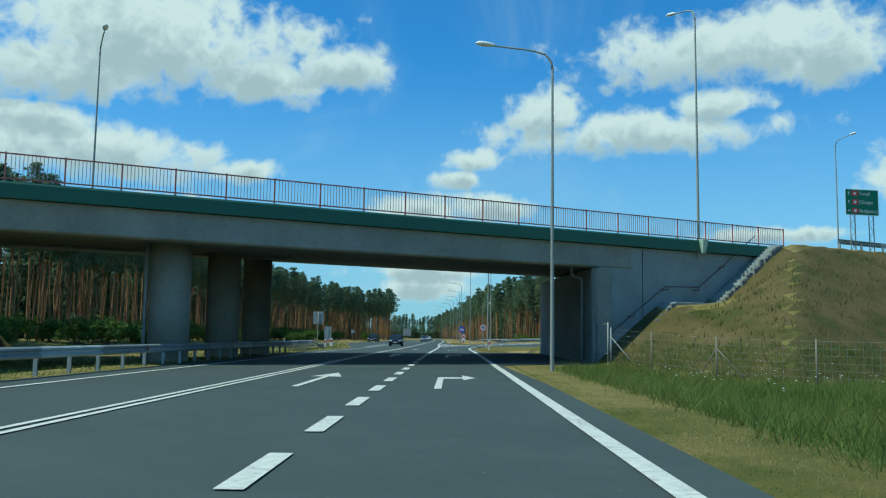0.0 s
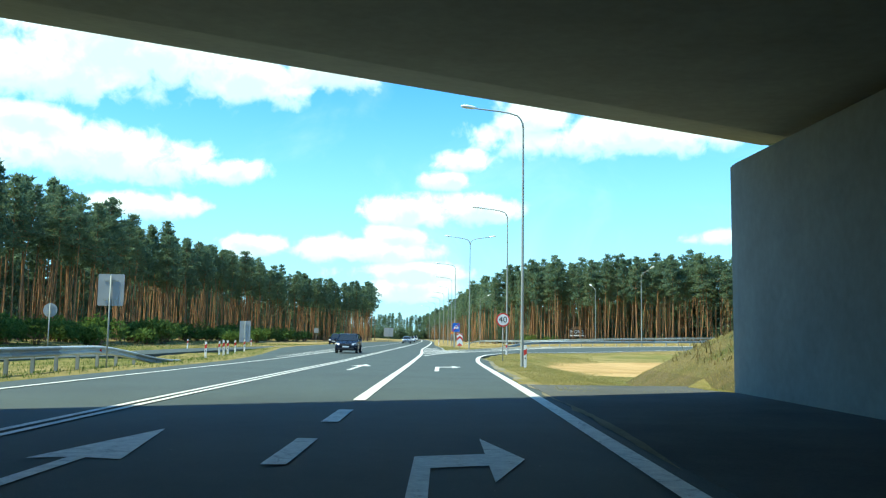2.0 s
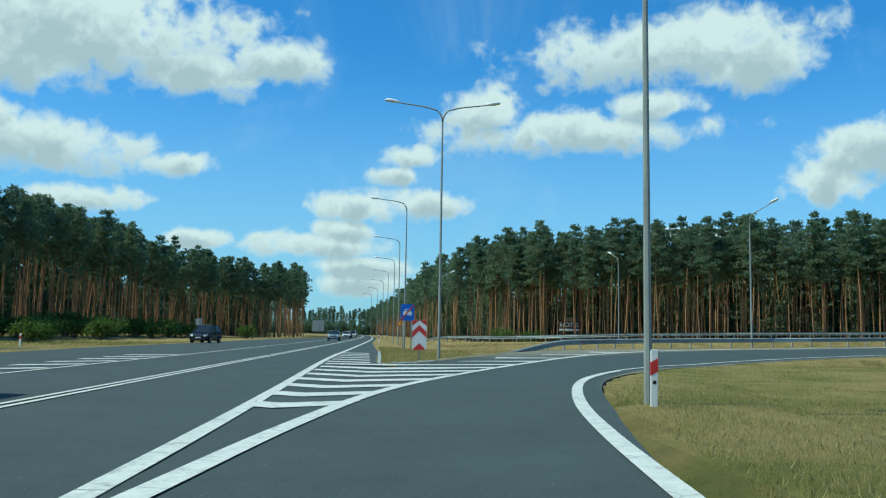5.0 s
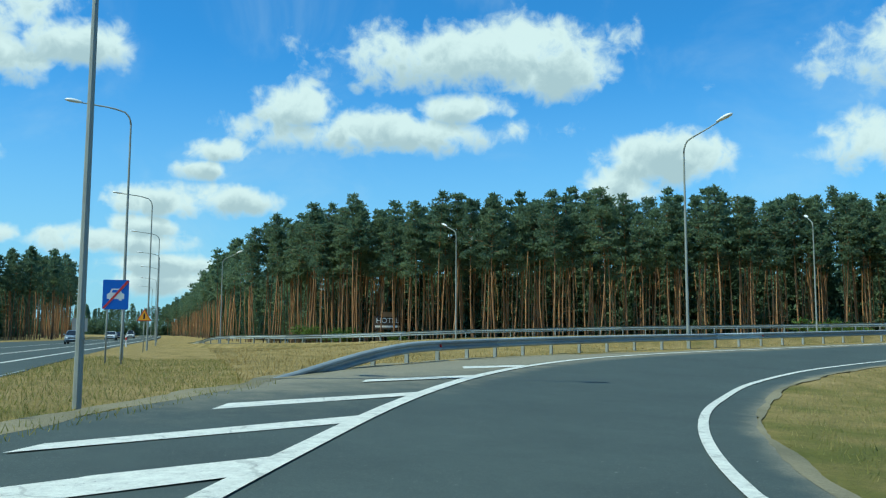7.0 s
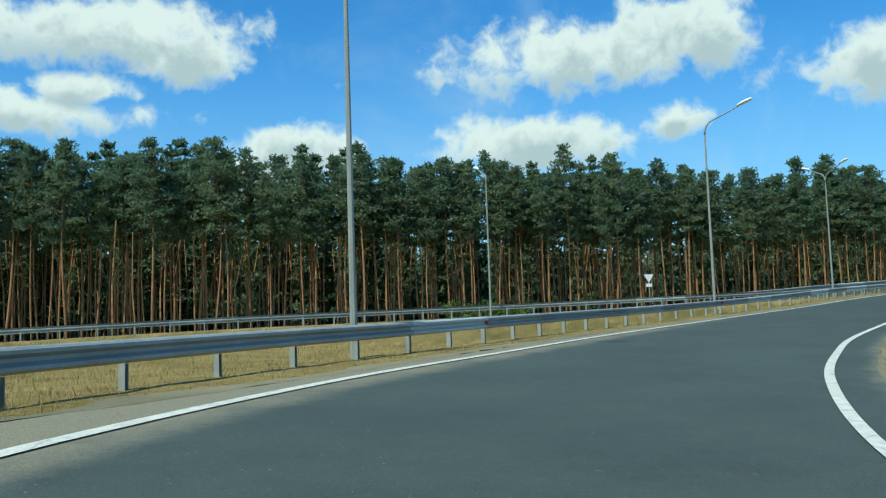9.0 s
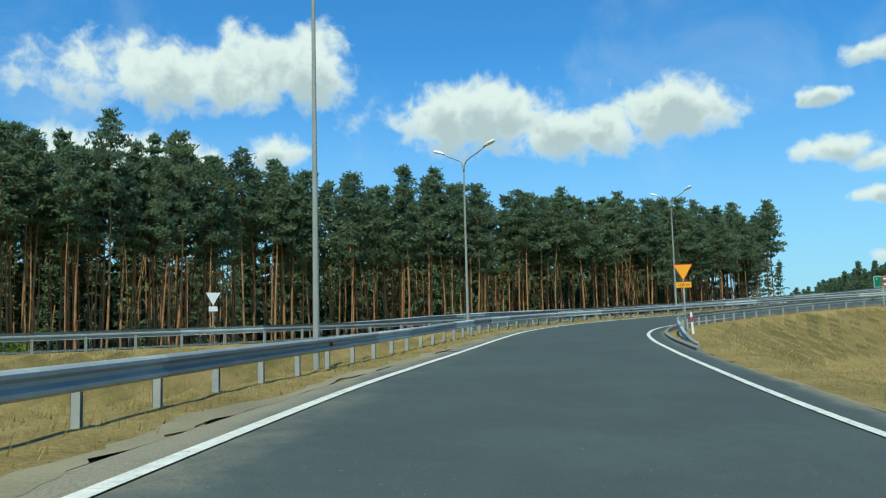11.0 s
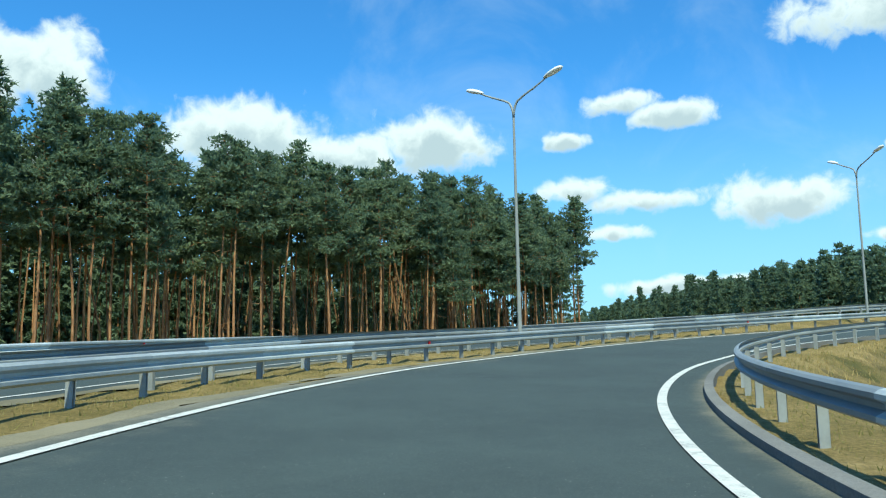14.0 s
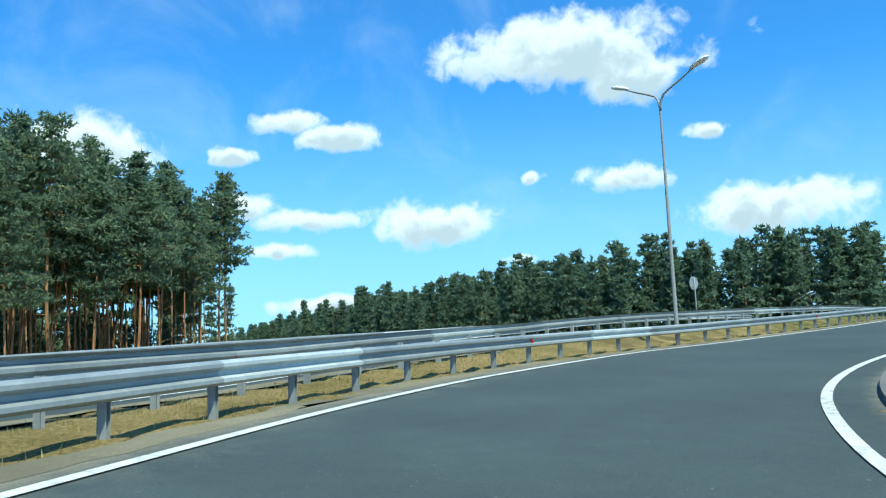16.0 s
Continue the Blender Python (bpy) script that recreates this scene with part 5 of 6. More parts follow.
# ---------------------------------------------------------------- shrubs
def shrub_model(seed, wide, high, mat, label):
    rng = np.random.RandomState(seed)
    vs, fs, n = [], [], 0
    stems = Build()
    for i in range(12):
        t, r = i * 2.4, wide * (rng.rand() ** 0.6) * 0.75
        c = np.array((math.cos(t) * r, math.sin(t) * r, high * (0.25 + 0.6 * rng.rand() * (1 - r / wide * 0.5))))
        stems.tube([(0.15 * math.cos(t), 0.15 * math.sin(t), -0.1), c * [0.5, 0.5, 0.6], c], [0.03, 0.02, 0.008], 4, False)
        v, f = tufts(rng, c, np.array((0.5 * wide, 0.5 * wide, 0.28 * high)), 34, 0.26, 0.075, 3)
        vs.append(v), fs.append(f + n)
        n += len(v)
    bush = thing("shrub", label, "shrub", "roadside shrubs")
    part("branchwork", stems.mesh("branchwork", BARK), bush)
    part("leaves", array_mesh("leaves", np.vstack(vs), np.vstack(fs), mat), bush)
    return bush


SHRUBS = [shrub_model(70 + i, 1.3 + 0.25 * i, 1.5 + 0.35 * i, SHRUB, "young green shrub at the forest edge") for i in range(4)]
rng = np.random.RandomState(11)
for i in range(110):
    y = 8 + i * 2.35 + rng.normal()
    x = -41 + 3.5 * rng.normal() + (max(0, y - 222) * 0.15)
    s = SHRUBS[rng.randint(4)]
    copy_thing(s, Matrix.Translation((x, y, float(ground_z(x, y)))) @ Matrix.Rotation(rng.rand() * 6.28, 4, "Z")).scale = [1.1 + 0.7 * rng.rand()] * 3
for x, y, size in ((79, 206, 1.7), (82, 205, 1.5), (84.5, 206, 1.2), (121, 190, 1.4), (124, 188, 1.7), (127, 187, 1.3), (146, 173, 1.6), (149, 170, 1.9), (155, 166, 1.2), (160, 163, 1.0),
                   (23, 246, 1.3), (27, 240, 1.2), (33, 233, 1.0), (60, 215, 0.9), (92, 204, 1.0), (104, 200, 1.1), (111, 198, 1.0), (135, 183, 1.0), (167, 161, 1.0)):
    copy_thing(SHRUBS[int(x) % 4], Matrix.Translation((x, y, float(ground_z(x, y)))) @ Matrix.Rotation(x, 4, "Z")).scale = [size] * 3
for s in SHRUBS:
    unlink(s)


# ---------------------------------------------------------------- signs
SIGN_GREY = simple("bare_sign_back", (0.36, 0.38, 0.39), 0.5, 0.5, 0.1)
SIGN_WHITE = simple("white_sheeting", (0.72, 0.73, 0.72), 0.45, vary=0.04)
SIGN_RED = simple("red_sign_sheeting", (0.52, 0.035, 0.03), 0.45, vary=0.06)
SIGN_YELLOW = simple("amber_sign_sheeting", (0.85, 0.36, 0.015), 0.45, vary=0.04)
SIGN_BLUE = simple("blue_sign_sheeting", (0.01, 0.12, 0.55), 0.45, vary=0.05)
SIGN_GREEN = simple("green_sign_sheeting", (0.0, 0.17, 0.085), 0.45, vary=0.05)
SIGN_BLACK = simple("black_print", (0.012, 0.012, 0.013), 0.5)


def plate(outline, mat, name, parent, y=0.0, depth=0.02, label=""):
    """A flat plate; its face looks along -y."""
    return part(name, tidy(Build().prism(outline, depth, Matrix.Translation((0, y, 0))).mesh(name, mat)), parent, label)


def rounded(w, h, r=0.03, z=0.0, x=0.0, steps=4):
    pts = []
    for cx, cz, a0 in ((w / 2 - r, h / 2 - r, 0), (-w / 2 + r, h / 2 - r, 90), (-w / 2 + r, -h / 2 + r, 180), (w / 2 - r, -h / 2 + r, 270)):
        pts += [(x + cx + r * math.cos(radians(a0 + 90 * i / steps)), z + cz + r * math.sin(radians(a0 + 90 * i / steps))) for i in range(steps + 1)]
    return pts


def disc(r, z, n=36):
    return [(r * math.cos(2 * math.pi * i / n), z + r * math.sin(2 * math.pi * i / n)) for i in range(n)]


def pole(parent, height, r=0.03, x=0.0, y=0.04):
    return part("pole", Build().tube([(x, y, -0.5), (x, y, height)], r, 10).mesh("pole", STEEL_POLE, True), parent)


def words(text, size, x, z, y, parent, mat, align="CENTER", name="lettering"):
    """Raised lettering on a sign face."""
    cu = bpy.data.curves.new(name, "FONT")
    cu.body, cu.size, cu.align_x, cu.align_y, cu.extrude = text, size, align, "CENTER", 0.002
    ob = bpy.data.objects.new(name, cu)
    me = bpy.data.meshes.new_from_object(ob)
    bpy.data.objects.remove(ob)
    me.materials.clear()
    me.materials.append(mat)
    o = part(name, me, parent)
    o.matrix_basis = Matrix.Translation((x, y, z)) @ Matrix.Rotation(math.pi / 2, 4, "X")
    return o


def stand(ob, x, y, turn=0.0, z=None):
    ob.matrix_basis = pose(x, y, float(ground_z(x, y)) if z is None else z, 0, 0, turn)
    return ob


def speed_sign():
    s = thing("speed_limit_sign", "round white speed limit sign with a red rim", "road sign")
    pole(s, 2.85)
    plate(disc(0.41, 2.45), SIGN_RED, "rim", s, 0.0, 0.02, "red rim")
    plate(disc(0.325, 2.45), SIGN_WHITE, "face", s, -0.004, 0.02, "white face")
    words("40", 0.5, 0, 2.45, -0.008, s, SIGN_BLACK)
    return s


stand(speed_sign(), 5.27, 90.7)


def chevron_board():
    s = thing("chevron_board", "red and white chevron board on the traffic island", "road sign")
    pole(s, 1.75, 0.035)
    plate(rounded(0.63, 1.3, 0.03, 1.15), SIGN_WHITE, "board", s)
    for z in (0.505, 1.03):
        plate([(-0.31, z), (0, z + 0.3), (0.31, z), (0.31, z + 0.26 if z > 1 else z), (0, z + 0.56 if z > 1 else z + 0.3), (-0.31, z + 0.26 if z > 1 else z)] if z > 1 else [(-0.31, z), (0.31, z), (0, z + 0.3)], SIGN_RED, "chevron", s, -0.004, 0.02, "red chevron")
    plate([(-0.31, 1.55), (0, 1.79), (-0.31, 1.79)], SIGN_RED, "chevron", s, -0.004, 0.02, "red corner")
    plate([(0.31, 1.55), (0.31, 1.79), (0, 1.79)], SIGN_RED, "chevron", s, -0.004, 0.02, "red corner")
    return s


stand(chevron_board(), 3.57, 131.6, -3)


def car_road_end_sign():
    s = thing("end_of_expressway_sign", "blue square sign with a white car and a red diagonal bar", "road sign")
    pole(s, 3.3, 0.035, -0.3), pole(s, 3.3, 0.035, 0.3)
    plate(rounded(1.0, 1.2, 0.06, 2.8), SIGN_BLUE, "panel", s)
    body = [(-0.33, 2.62), (-0.33, 2.82), (-0.24, 2.86), (-0.16, 3.04), (0.16, 3.04), (0.24, 2.86), (0.33, 2.82), (0.33, 2.62), (0.24, 2.62), (0.24, 2.56), (0.12, 2.56), (0.12, 2.62), (-0.12, 2.62), (-0.12, 2.56), (-0.24, 2.56), (-0.24, 2.62)]
    plate(body, SIGN_WHITE, "car_symbol", s, -0.004)
    plate([(-0.15, 2.88), (0.15, 2.88), (0.11, 2.99), (-0.11, 2.99)], SIGN_BLUE, "car_window", s, -0.007)
    plate([(-0.5, 2.24), (-0.42, 2.22), (0.5, 3.32), (0.42, 3.38)], SIGN_RED, "bar", s, -0.010, 0.02, "red diagonal bar")
    return s


stand(car_road_end_sign(), 3.6, 157.5)


def triangle(w, z, point_down, r=0.04):
    h = w * 0.866
    c = [(-w / 2, z + h), (w / 2, z + h), (0, z)] if point_down else [(-w / 2, z), (w / 2, z), (0, z + h)]
    return c


def warning_sign():
    s = thing("warning_sign", "yellow triangular warning sign with a red border", "road sign")
    pole(s, 3.0)
    plate(triangle(0.95, 2.1, False), SIGN_RED, "border", s)
    plate(triangle(0.78, 2.15, False), SIGN_YELLOW, "face", s, -0.004)
    plate([(-0.05, 2.25), (0.05, 2.25), (0.05, 2.6), (-0.05, 2.6)], SIGN_BLACK, "symbol", s, -0.007)
    return s


stand(warning_sign(), 3.5, 181)


def yield_ahead():
    s = thing("give_way_sign", "yellow triangular give way sign with a distance plate", "road sign")
    pole(s, 2.98, 0.032)
    t, inner = triangle(0.78, 2.36, True), triangle(0.70, 2.40, True)
    plate(t, SIGN_RED, "border", s, 0, 0.02, "red border")
    plate(inner, SIGN_YELLOW, "face", s, -0.004, 0.02, "amber face")
    plate(rounded(0.62, 0.25, 0.02, 2.2), SIGN_BLACK, "plate_rim", s, 0.0)
    plate(rounded(0.60, 0.23, 0.02, 2.2), SIGN_YELLOW, "distance_plate", s, -0.004, 0.02, "amber distance plate")
    words("100 m", 0.185, 0, 2.2, -0.008, s, SIGN_BLACK)
    return s


stand(yield_ahead(), 75.5, 158.75, -82, 1.4)


def back_sign(name, label, w, h, z, round_face=False):
    """A sign seen from behind, with its clamps."""
    s = thing(name, label, "road sign")
    pole(s, z + h / 2 - 0.05, 0.03, 0, -0.05)
    plate(disc(w / 2, z) if round_face else rounded(w, h, 0.05, z), SIGN_GREY, "sign_plate", s, 0.0, 0.02, "bare grey back")
    for dz in (-0.3, 0.3):
        plate(rounded(w * 0.55, 0.05, 0.01, z + dz * h), STEEL, "clamp", s, -0.03, 0.02)
    return s


stand(back_sign("sign_back", "bare grey back of a rectangular road sign", 0.95, 1.15, 2.8), -10.4, 71.0)
stand(back_sign("sign_back", "bare grey back of a round road sign", 0.75, 0.75, 2.6, True), -19.3, 85.7)
stand(back_sign("sign_back", "bare grey back of a tall narrow road sign", 1.0, 1.95, 1.75), -16.5, 119)
stand(back_sign("sign_back", "bare grey back of a small road sign", 0.9, 0.9, 2.6), -24, 215)
stand(back_sign("sign_back", "bare grey back of a large direction sign", 2.8, 2.6, 3.0), -14.5, 300)
stand(back_sign("sign_back", "bare grey back of a round road sign", 0.8, 0.8, 2.7, True), 148.3, 131.5, -70)
s = thing("sign_back", "pale back of a triangular road sign with a small plate", "road sign")
pole(s, 3.0)
plate(triangle(0.85, 2.3, True), SIGN_WHITE, "sign_plate", s)
plate(rounded(0.5, 0.28, 0.02, 2.1), SIGN_WHITE, "small_plate", s)
stand(s, 80.4, 185.6, -40, 1.6)


def direction_sign(label, w, h, z, rows, lattice):
    """A green direction sign on two legs; each row: arrow, bar width, text."""
    s = thing("direction_sign", label, "road sign")
    plate(rounded(w, h, 0.06, z), SIGN_WHITE, "rim", s)
    plate(rounded(w - 0.06, h - 0.06, 0.05, z), SIGN_GREEN, "panel", s, -0.004)
    n = len(rows)
    for i, (arrow, text) in enumerate(rows):
        rz = z + h / 2 - h * (i + 0.5) / n
        sx = -1 if arrow in "<^" else 1
        ax = sx * (w / 2 - 0.24)
        u = h / n * 0.13
        if arrow == "^":
            shape = [(ax - u * 0.35, rz - 1.6 * u), (ax + u * 0.35, rz - 1.6 * u), (ax + u * 0.35, rz + 0.6 * u), (ax + u, rz + 0.5 * u), (ax, rz + 1.9 * u), (ax - u, rz + 0.5 * u), (ax - u * 0.35, rz + 0.6 * u)]
        else:
            shape = [(ax - sx * 1.5 * u, rz - u * 0.35), (ax - sx * 1.5 * u, rz + u * 0.35), (ax + sx * 0.2 * u, rz + u * 0.35), (ax + sx * 0.2 * u, rz + u), (ax + sx * 1.6 * u, rz), (ax + sx * 0.2 * u, rz - u), (ax + sx * 0.2 * u, rz - u * 0.35)]
        plate(shape, SIGN_WHITE, "arrow", s, -0.007)
        plate(rounded(w * 0.19, h / n * 0.62, 0.02, rz, -w * 0.21), SIGN_RED, "route_plate", s, -0.008, 0.02, "red route number plate")
        plate(rounded(w * 0.08, h / n * 0.3, 0.01, rz, -w * 0.21), SIGN_WHITE, "route_number_bar", s, -0.012)
        words(text, h / n * 0.58, -w * 0.09, rz, -0.010, s, SIGN_WHITE, "LEFT")
    for x in (-w * 0.28, w * 0.28):
        if lattice:
            leg = Build()
            for dx in (-0.16, 0.16):
                leg.tube([(x + dx, 0.06, -2.5), (x + dx, 0.06, z + h * 0.4)], 0.035, 6)
            zz = -0.2
            while zz < z - h / 2:
                leg.tube([(x - 0.16, 0.06, zz), (x + 0.16, 0.06, zz + 0.4)], 0.018, 4)
                leg.tube([(x + 0.16, 0.06, zz + 0.4), (x - 0.16, 0.06, zz + 0.8)], 0.018, 4)
                zz += 0.8
            part("leg", leg.mesh("leg", STEEL_POLE), s, "steel lattice leg")
        else:
            part("leg", Build().tube([(x, 0.06, -1.5), (x, 0.06, z + h * 0.4)], 0.045, 8).mesh("leg", STEEL_POLE, True), s)
    return s


stand(direction_sign("green direction sign with white lettering on two slim posts", 2.7, 0.85, 2.62, (("<", "Toru\u0144"), (">", "Pozna\u0144")), False), 113.4, 147.6, -98, 2.6)
stand(direction_sign("green direction sign with white lettering on lattice legs", 2.3, 1.6, 3.6, (("^", "Toru\u0144"), ("^", "Olsztyn"), ("<", "Bydgoszcz")), True), 26.9, 45.6, 12, 6.2)

s = thing("hotel_sign", "dark wooden hotel sign with white letters before the forest", "sign")
TIMBER = simple("dark_timber", (0.07, 0.05, 0.035), 0.8)
TAN = simple("tan_board", (0.30, 0.17, 0.08), 0.7)
for x in (-1.5, 1.5):
    part("leg", Build().box((x - 0.08, 0.05, -0.5), (x + 0.08, 0.2, 3.2)).mesh("leg", TIMBER), s)
plate(rounded(4.3, 1.9, 0.03, 2.2), TIMBER, "board", s)
plate(rounded(2.2, 0.7, 0.1, 3.35), TAN, "picture", s, 0.0, 0.03, "tan picture panel")
words("HOTEL", 1.05, 0, 2.45, -0.01, s, SIGN_WHITE)
plate(rounded(3.6, 0.28, 0.02, 1.62), SIGN_WHITE, "writing_bar", s, -0.01)
stand(s, 33.5, 241, -14, 0.6)


# ---------------------------------------------------------------- delineators
def delineator_model():
    d = thing("delineator_post", "white plastic delineator post with a slanted red band", "delineator", "delineator posts")
    b = Build()
    prof = [(-0.06, -0.05), (0.06, -0.05), (0.06, 0.04), (0.0, 0.06), (-0.06, 0.04)]
    for z, tilt in ((-0.3, 0), (1.0, 0.05)):
        b.v += [(x, y, z + (tilt * (y + 0.05) * -6 if tilt else 0)) for x, y in prof]
    n = len(prof)
    b.f = [tuple(reversed(range(n))), tuple(range(n, 2 * n))] + [(i, (i + 1) % n, n + (i + 1) % n, n + i) for i in range(n)]
    part("post", bevelled(tidy(b.mesh("post", WHITE)), 0.008), d)
    part("band", Build().hexa([(-0.064, -0.054, 0.55), (0.064, -0.054, 0.62), (0.064, 0.045, 0.62), (-0.064, 0.045, 0.55), (-0.064, -0.054, 0.78), (0.064, -0.054, 0.85), (0.064, 0.045, 0.85), (-0.064, 0.045, 0.78)]).mesh("band", SIGN_RED), d, "slanted red band")
    part("number_bar", Build().box((-0.03, -0.053, 0.40), (0.03, -0.05, 0.46)).mesh("number_bar", SIGN_BLACK), d)
    return d


model = delineator_model()
rng = np.random.RandomState(21)
for x, y in ((5.42, 78.6), (6.9, 109.4), (1.1, 200), (-12.9, 93), (-12.6, 96.2), (-14.4, 102), (-13.4, 100.5), (-14.4, 106.8), (-15.0, 112.5), (-25, 160), (80.3, 159.0), (88, 176.5), (-25, 130)):
    place(model, x, y, rng.normal() * 6).rotation_euler.x = rng.normal() * 0.05
unlink(model)


# ---------------------------------------------------------------- fence at the foot of the bank
OLD_POST = simple("weathered_post", (0.20, 0.18, 0.14), 0.8)


def fence():
    f = thing("wire_fence", "wire mesh fence on grey posts at the foot of the bank", "fence")
    pts = [(9.4, 34.55), (10.6, 31.4), (12.2, 27.3), (14.8, 24.2), (18.6, 21.0), (23, 17.6), (28, 14)]
    for i, (x, y) in enumerate(pts):
        z = float(ground_z(x, y))
        pale = STEEL_POLE if i == 0 else OLD_POST
        part("post", Build().tube([(x, y, z - 0.3), (x, y, z + 1.75)], 0.035, 8).mesh("post", pale, True), f)
        if i in (0, 2):
            for dx, dy in ((1.0, -0.9), (-0.5, 1.1))[:1 if i == 0 else 2]:
                part("brace", Build().tube([(x, y, z + 1.3), (x + dx, y + dy, z - 0.1)], 0.024, 6).mesh("brace", pale, True), f)
        if i:
            part("wire_mesh", netting(pts[i - 1], (x, y)), f, "thin wire mesh")
    g = thing("metal_gate", "galvanised steel gate closing the way to the stairs", "gate")
    a, c = (9.29, 34.72), (8.8, 35.85)
    z = 0.3
    for x, y in (a, c):
        part("gate_post", Build().tube([(x, y, z - 0.5), (x, y, z + 1.7)], 0.04, 8).mesh("gate_post", STEEL_POLE, True), g)
    for h in (0.2, 1.62):
        part("gate_rail", Build().tube([(*a, z + h), (*c, z + h)], 0.022, 6).mesh("gate_rail", STEEL_POLE, True), g)
    part("wire_mesh", netting(a, c), g, "thin wire mesh")


def netting(p, q):
    """Wires between two posts."""
    (x0, y0), (x, y) = p, q
    z0, z = float(ground_z(x0, y0)), float(ground_z(x, y))
    w = Build()
    for k in range(7):
        h = 0.12 + k * 0.26
        w.tube([(x0, y0, z0 + h), (x, y, z + h)], 0.004, 3)
    n = max(2, int(math.hypot(x - x0, y - y0) / 0.25))
    for k in range(1, n):
        u = k / n
        b = (x0 + (x - x0) * u, y0 + (y - y0) * u, z0 + (z - z0) * u)
        w.tube([(b[0], b[1], b[2] + 0.12), (b[0], b[1], b[2] + 1.68)], 0.003, 3)
    return w.mesh("wire_mesh", STEEL_POLE)


fence()


# ---------------------------------------------------------------- cars
GLASS = simple("car_glass", (0.02, 0.025, 0.03), 0.06, vary=0.02)
TYRE = simple("tyre_rubber", (0.02, 0.02, 0.02), 0.85)
CHROME = simple("alloy", (0.55, 0.56, 0.57), 0.3, 0.9, 0.05)
LENS = simple("headlight_lens", (0.75, 0.78, 0.8), 0.15, vary=0.03)
BLACK_TRIM = simple("black_plastic", (0.025, 0.025, 0.027), 0.6)


def car(label, paint, length=4.3, width=1.75, height=1.47, estate=False, lights=True):
    """A car that faces -y, standing on z 0."""
    c = thing("car", label, "car", "cars")
    L, W, H = length / 2, width / 2, height
    rear = 0.90 if estate else 0.72
    side = [(-L, 0.35), (-L, 0.62), (-L * 0.93, 0.80), (-L * 0.50, 0.96), (L * 0.93, 1.0), (L, 0.85), (L, 0.35), (L * 0.86, 0.22), (-L * 0.9, 0.22)]
    b = Build()
    n = len(side)
    for x, k in ((-W, 0.96), (-W * 0.97, 1.0), (W * 0.97, 1.0), (W, 0.96)):
        b.v += [(x * (1.0 if abs(y) < L * 0.8 else 0.9), y, 0.5 + (z - 0.5) * k) for y, z in side]
    for r in range(3):
        b.f += [(r * n + i, r * n + (i + 1) % n, (r + 1) * n + (i + 1) % n, (r + 1) * n + i) for i in range(n)]
    b.f += [tuple(range(n)), tuple(reversed(range(3 * n, 4 * n)))]
    part("body", bevelled(tidy(b.mesh("body", paint)), 0.085, 3), c, "painted body")
    cab = [(-L * 0.52, 0.95), (-L * 0.20, H - 0.03), (-L * 0.10, H), (L * rear * 0.75, H), (L * rear * 0.9, H - 0.06), (L * 0.95, 0.99)]
    g = Build()
    n = len(cab)
    for s in (-1, 1):
        g.v += [(s * (W * 0.93 - (z - 0.95) * 0.32), y, z) for y, z in cab]
    g.f = [tuple(range(n)), tuple(reversed(range(n, 2 * n)))] + [(i, (i + 1) % n, n + (i + 1) % n, n + i) for i in range(n)]
    part("glazing", bevelled(tidy(g.mesh("glazing", GLASS)), 0.05, 3), c, "dark glass")
    roof = Build()
    for s in (-1, 1):
        roof.v += [(s * (W * 0.93 - (z - 0.95) * 0.32 + 0.006), y, z + 0.012) for y, z in cab[1:5]]
    roof.f = [(0, 1, 5, 4), (1, 2, 6, 5), (2, 3, 7, 6)]
    me = tidy(roof.mesh("roof", paint))
    if me.polygons[1].normal.z < 0:
        me.flip_normals()
    part("roof", me, c)
    for s in (-1, 1):
        for y0, z0, y1, z1 in ((-L * 0.52, 0.95, -L * 0.2, H - 0.03), (L * 0.1, 0.97, L * 0.08, H - 0.02), (L * 0.95, 0.99, L * rear * 0.9, H - 0.06)):
            part("pillar", Build().tube([(s * (W * 0.93 + 0.008), y0, z0), (s * (W * 0.93 - (z1 - 0.95) * 0.32 + 0.008), y1, z1)], 0.035, 6).mesh("pillar", paint), c)
        for y in (-L * 0.62, L * 0.6):
            tyre = Build().tube([(s * (W - 0.19), y, 0.31), (s * (W + 0.005), y, 0.31)], 0.31, 20)
            w = part("wheel", tyre.mesh("wheel", TYRE), c, "black tyre")
            part("rim", Build().tube([(s * (W - 0.02), y, 0.31), (s * (W + 0.012), y, 0.31)], 0.2, 12).mesh("rim", CHROME), w, "alloy rim")
        lamp = Build().hexa([(s * W * 0.55, -L - 0.012, 0.62), (s * W * 0.9, -L * 0.955, 0.64), (s * W * 0.9, -L * 0.9, 0.64), (s * W * 0.55, -L * 0.9, 0.62),
                             (s * W * 0.55, -L * 0.985, 0.76), (s * W * 0.9, -L * 0.93, 0.80), (s * W * 0.9, -L * 0.88, 0.80), (s * W * 0.55, -L * 0.88, 0.76)])
        part("headlight", tidy(lamp.mesh("headlight", LENS)), c, "clear headlight")
        part("mirror", bevelled(tidy(Build().box((s * (W + 0.02) if s > 0 else s * (W + 0.2), -L * 0.42, 0.98), (s * (W + 0.2) if s > 0 else s * (W + 0.02), -L * 0.36, 1.1)).mesh("mirror", paint)), 0.02), c)
    part("grille", bevelled(tidy(Build().box((-W * 0.5, -L - 0.014, 0.58), (W * 0.5, -L + 0.05, 0.72)).mesh("grille", BLACK_TRIM)), 0.012), c)
    part("bumper_intake", Build().box((-W * 0.7, -L - 0.01, 0.3), (W * 0.7, -L + 0.05, 0.42)).mesh("bumper_intake", BLACK_TRIM), c)
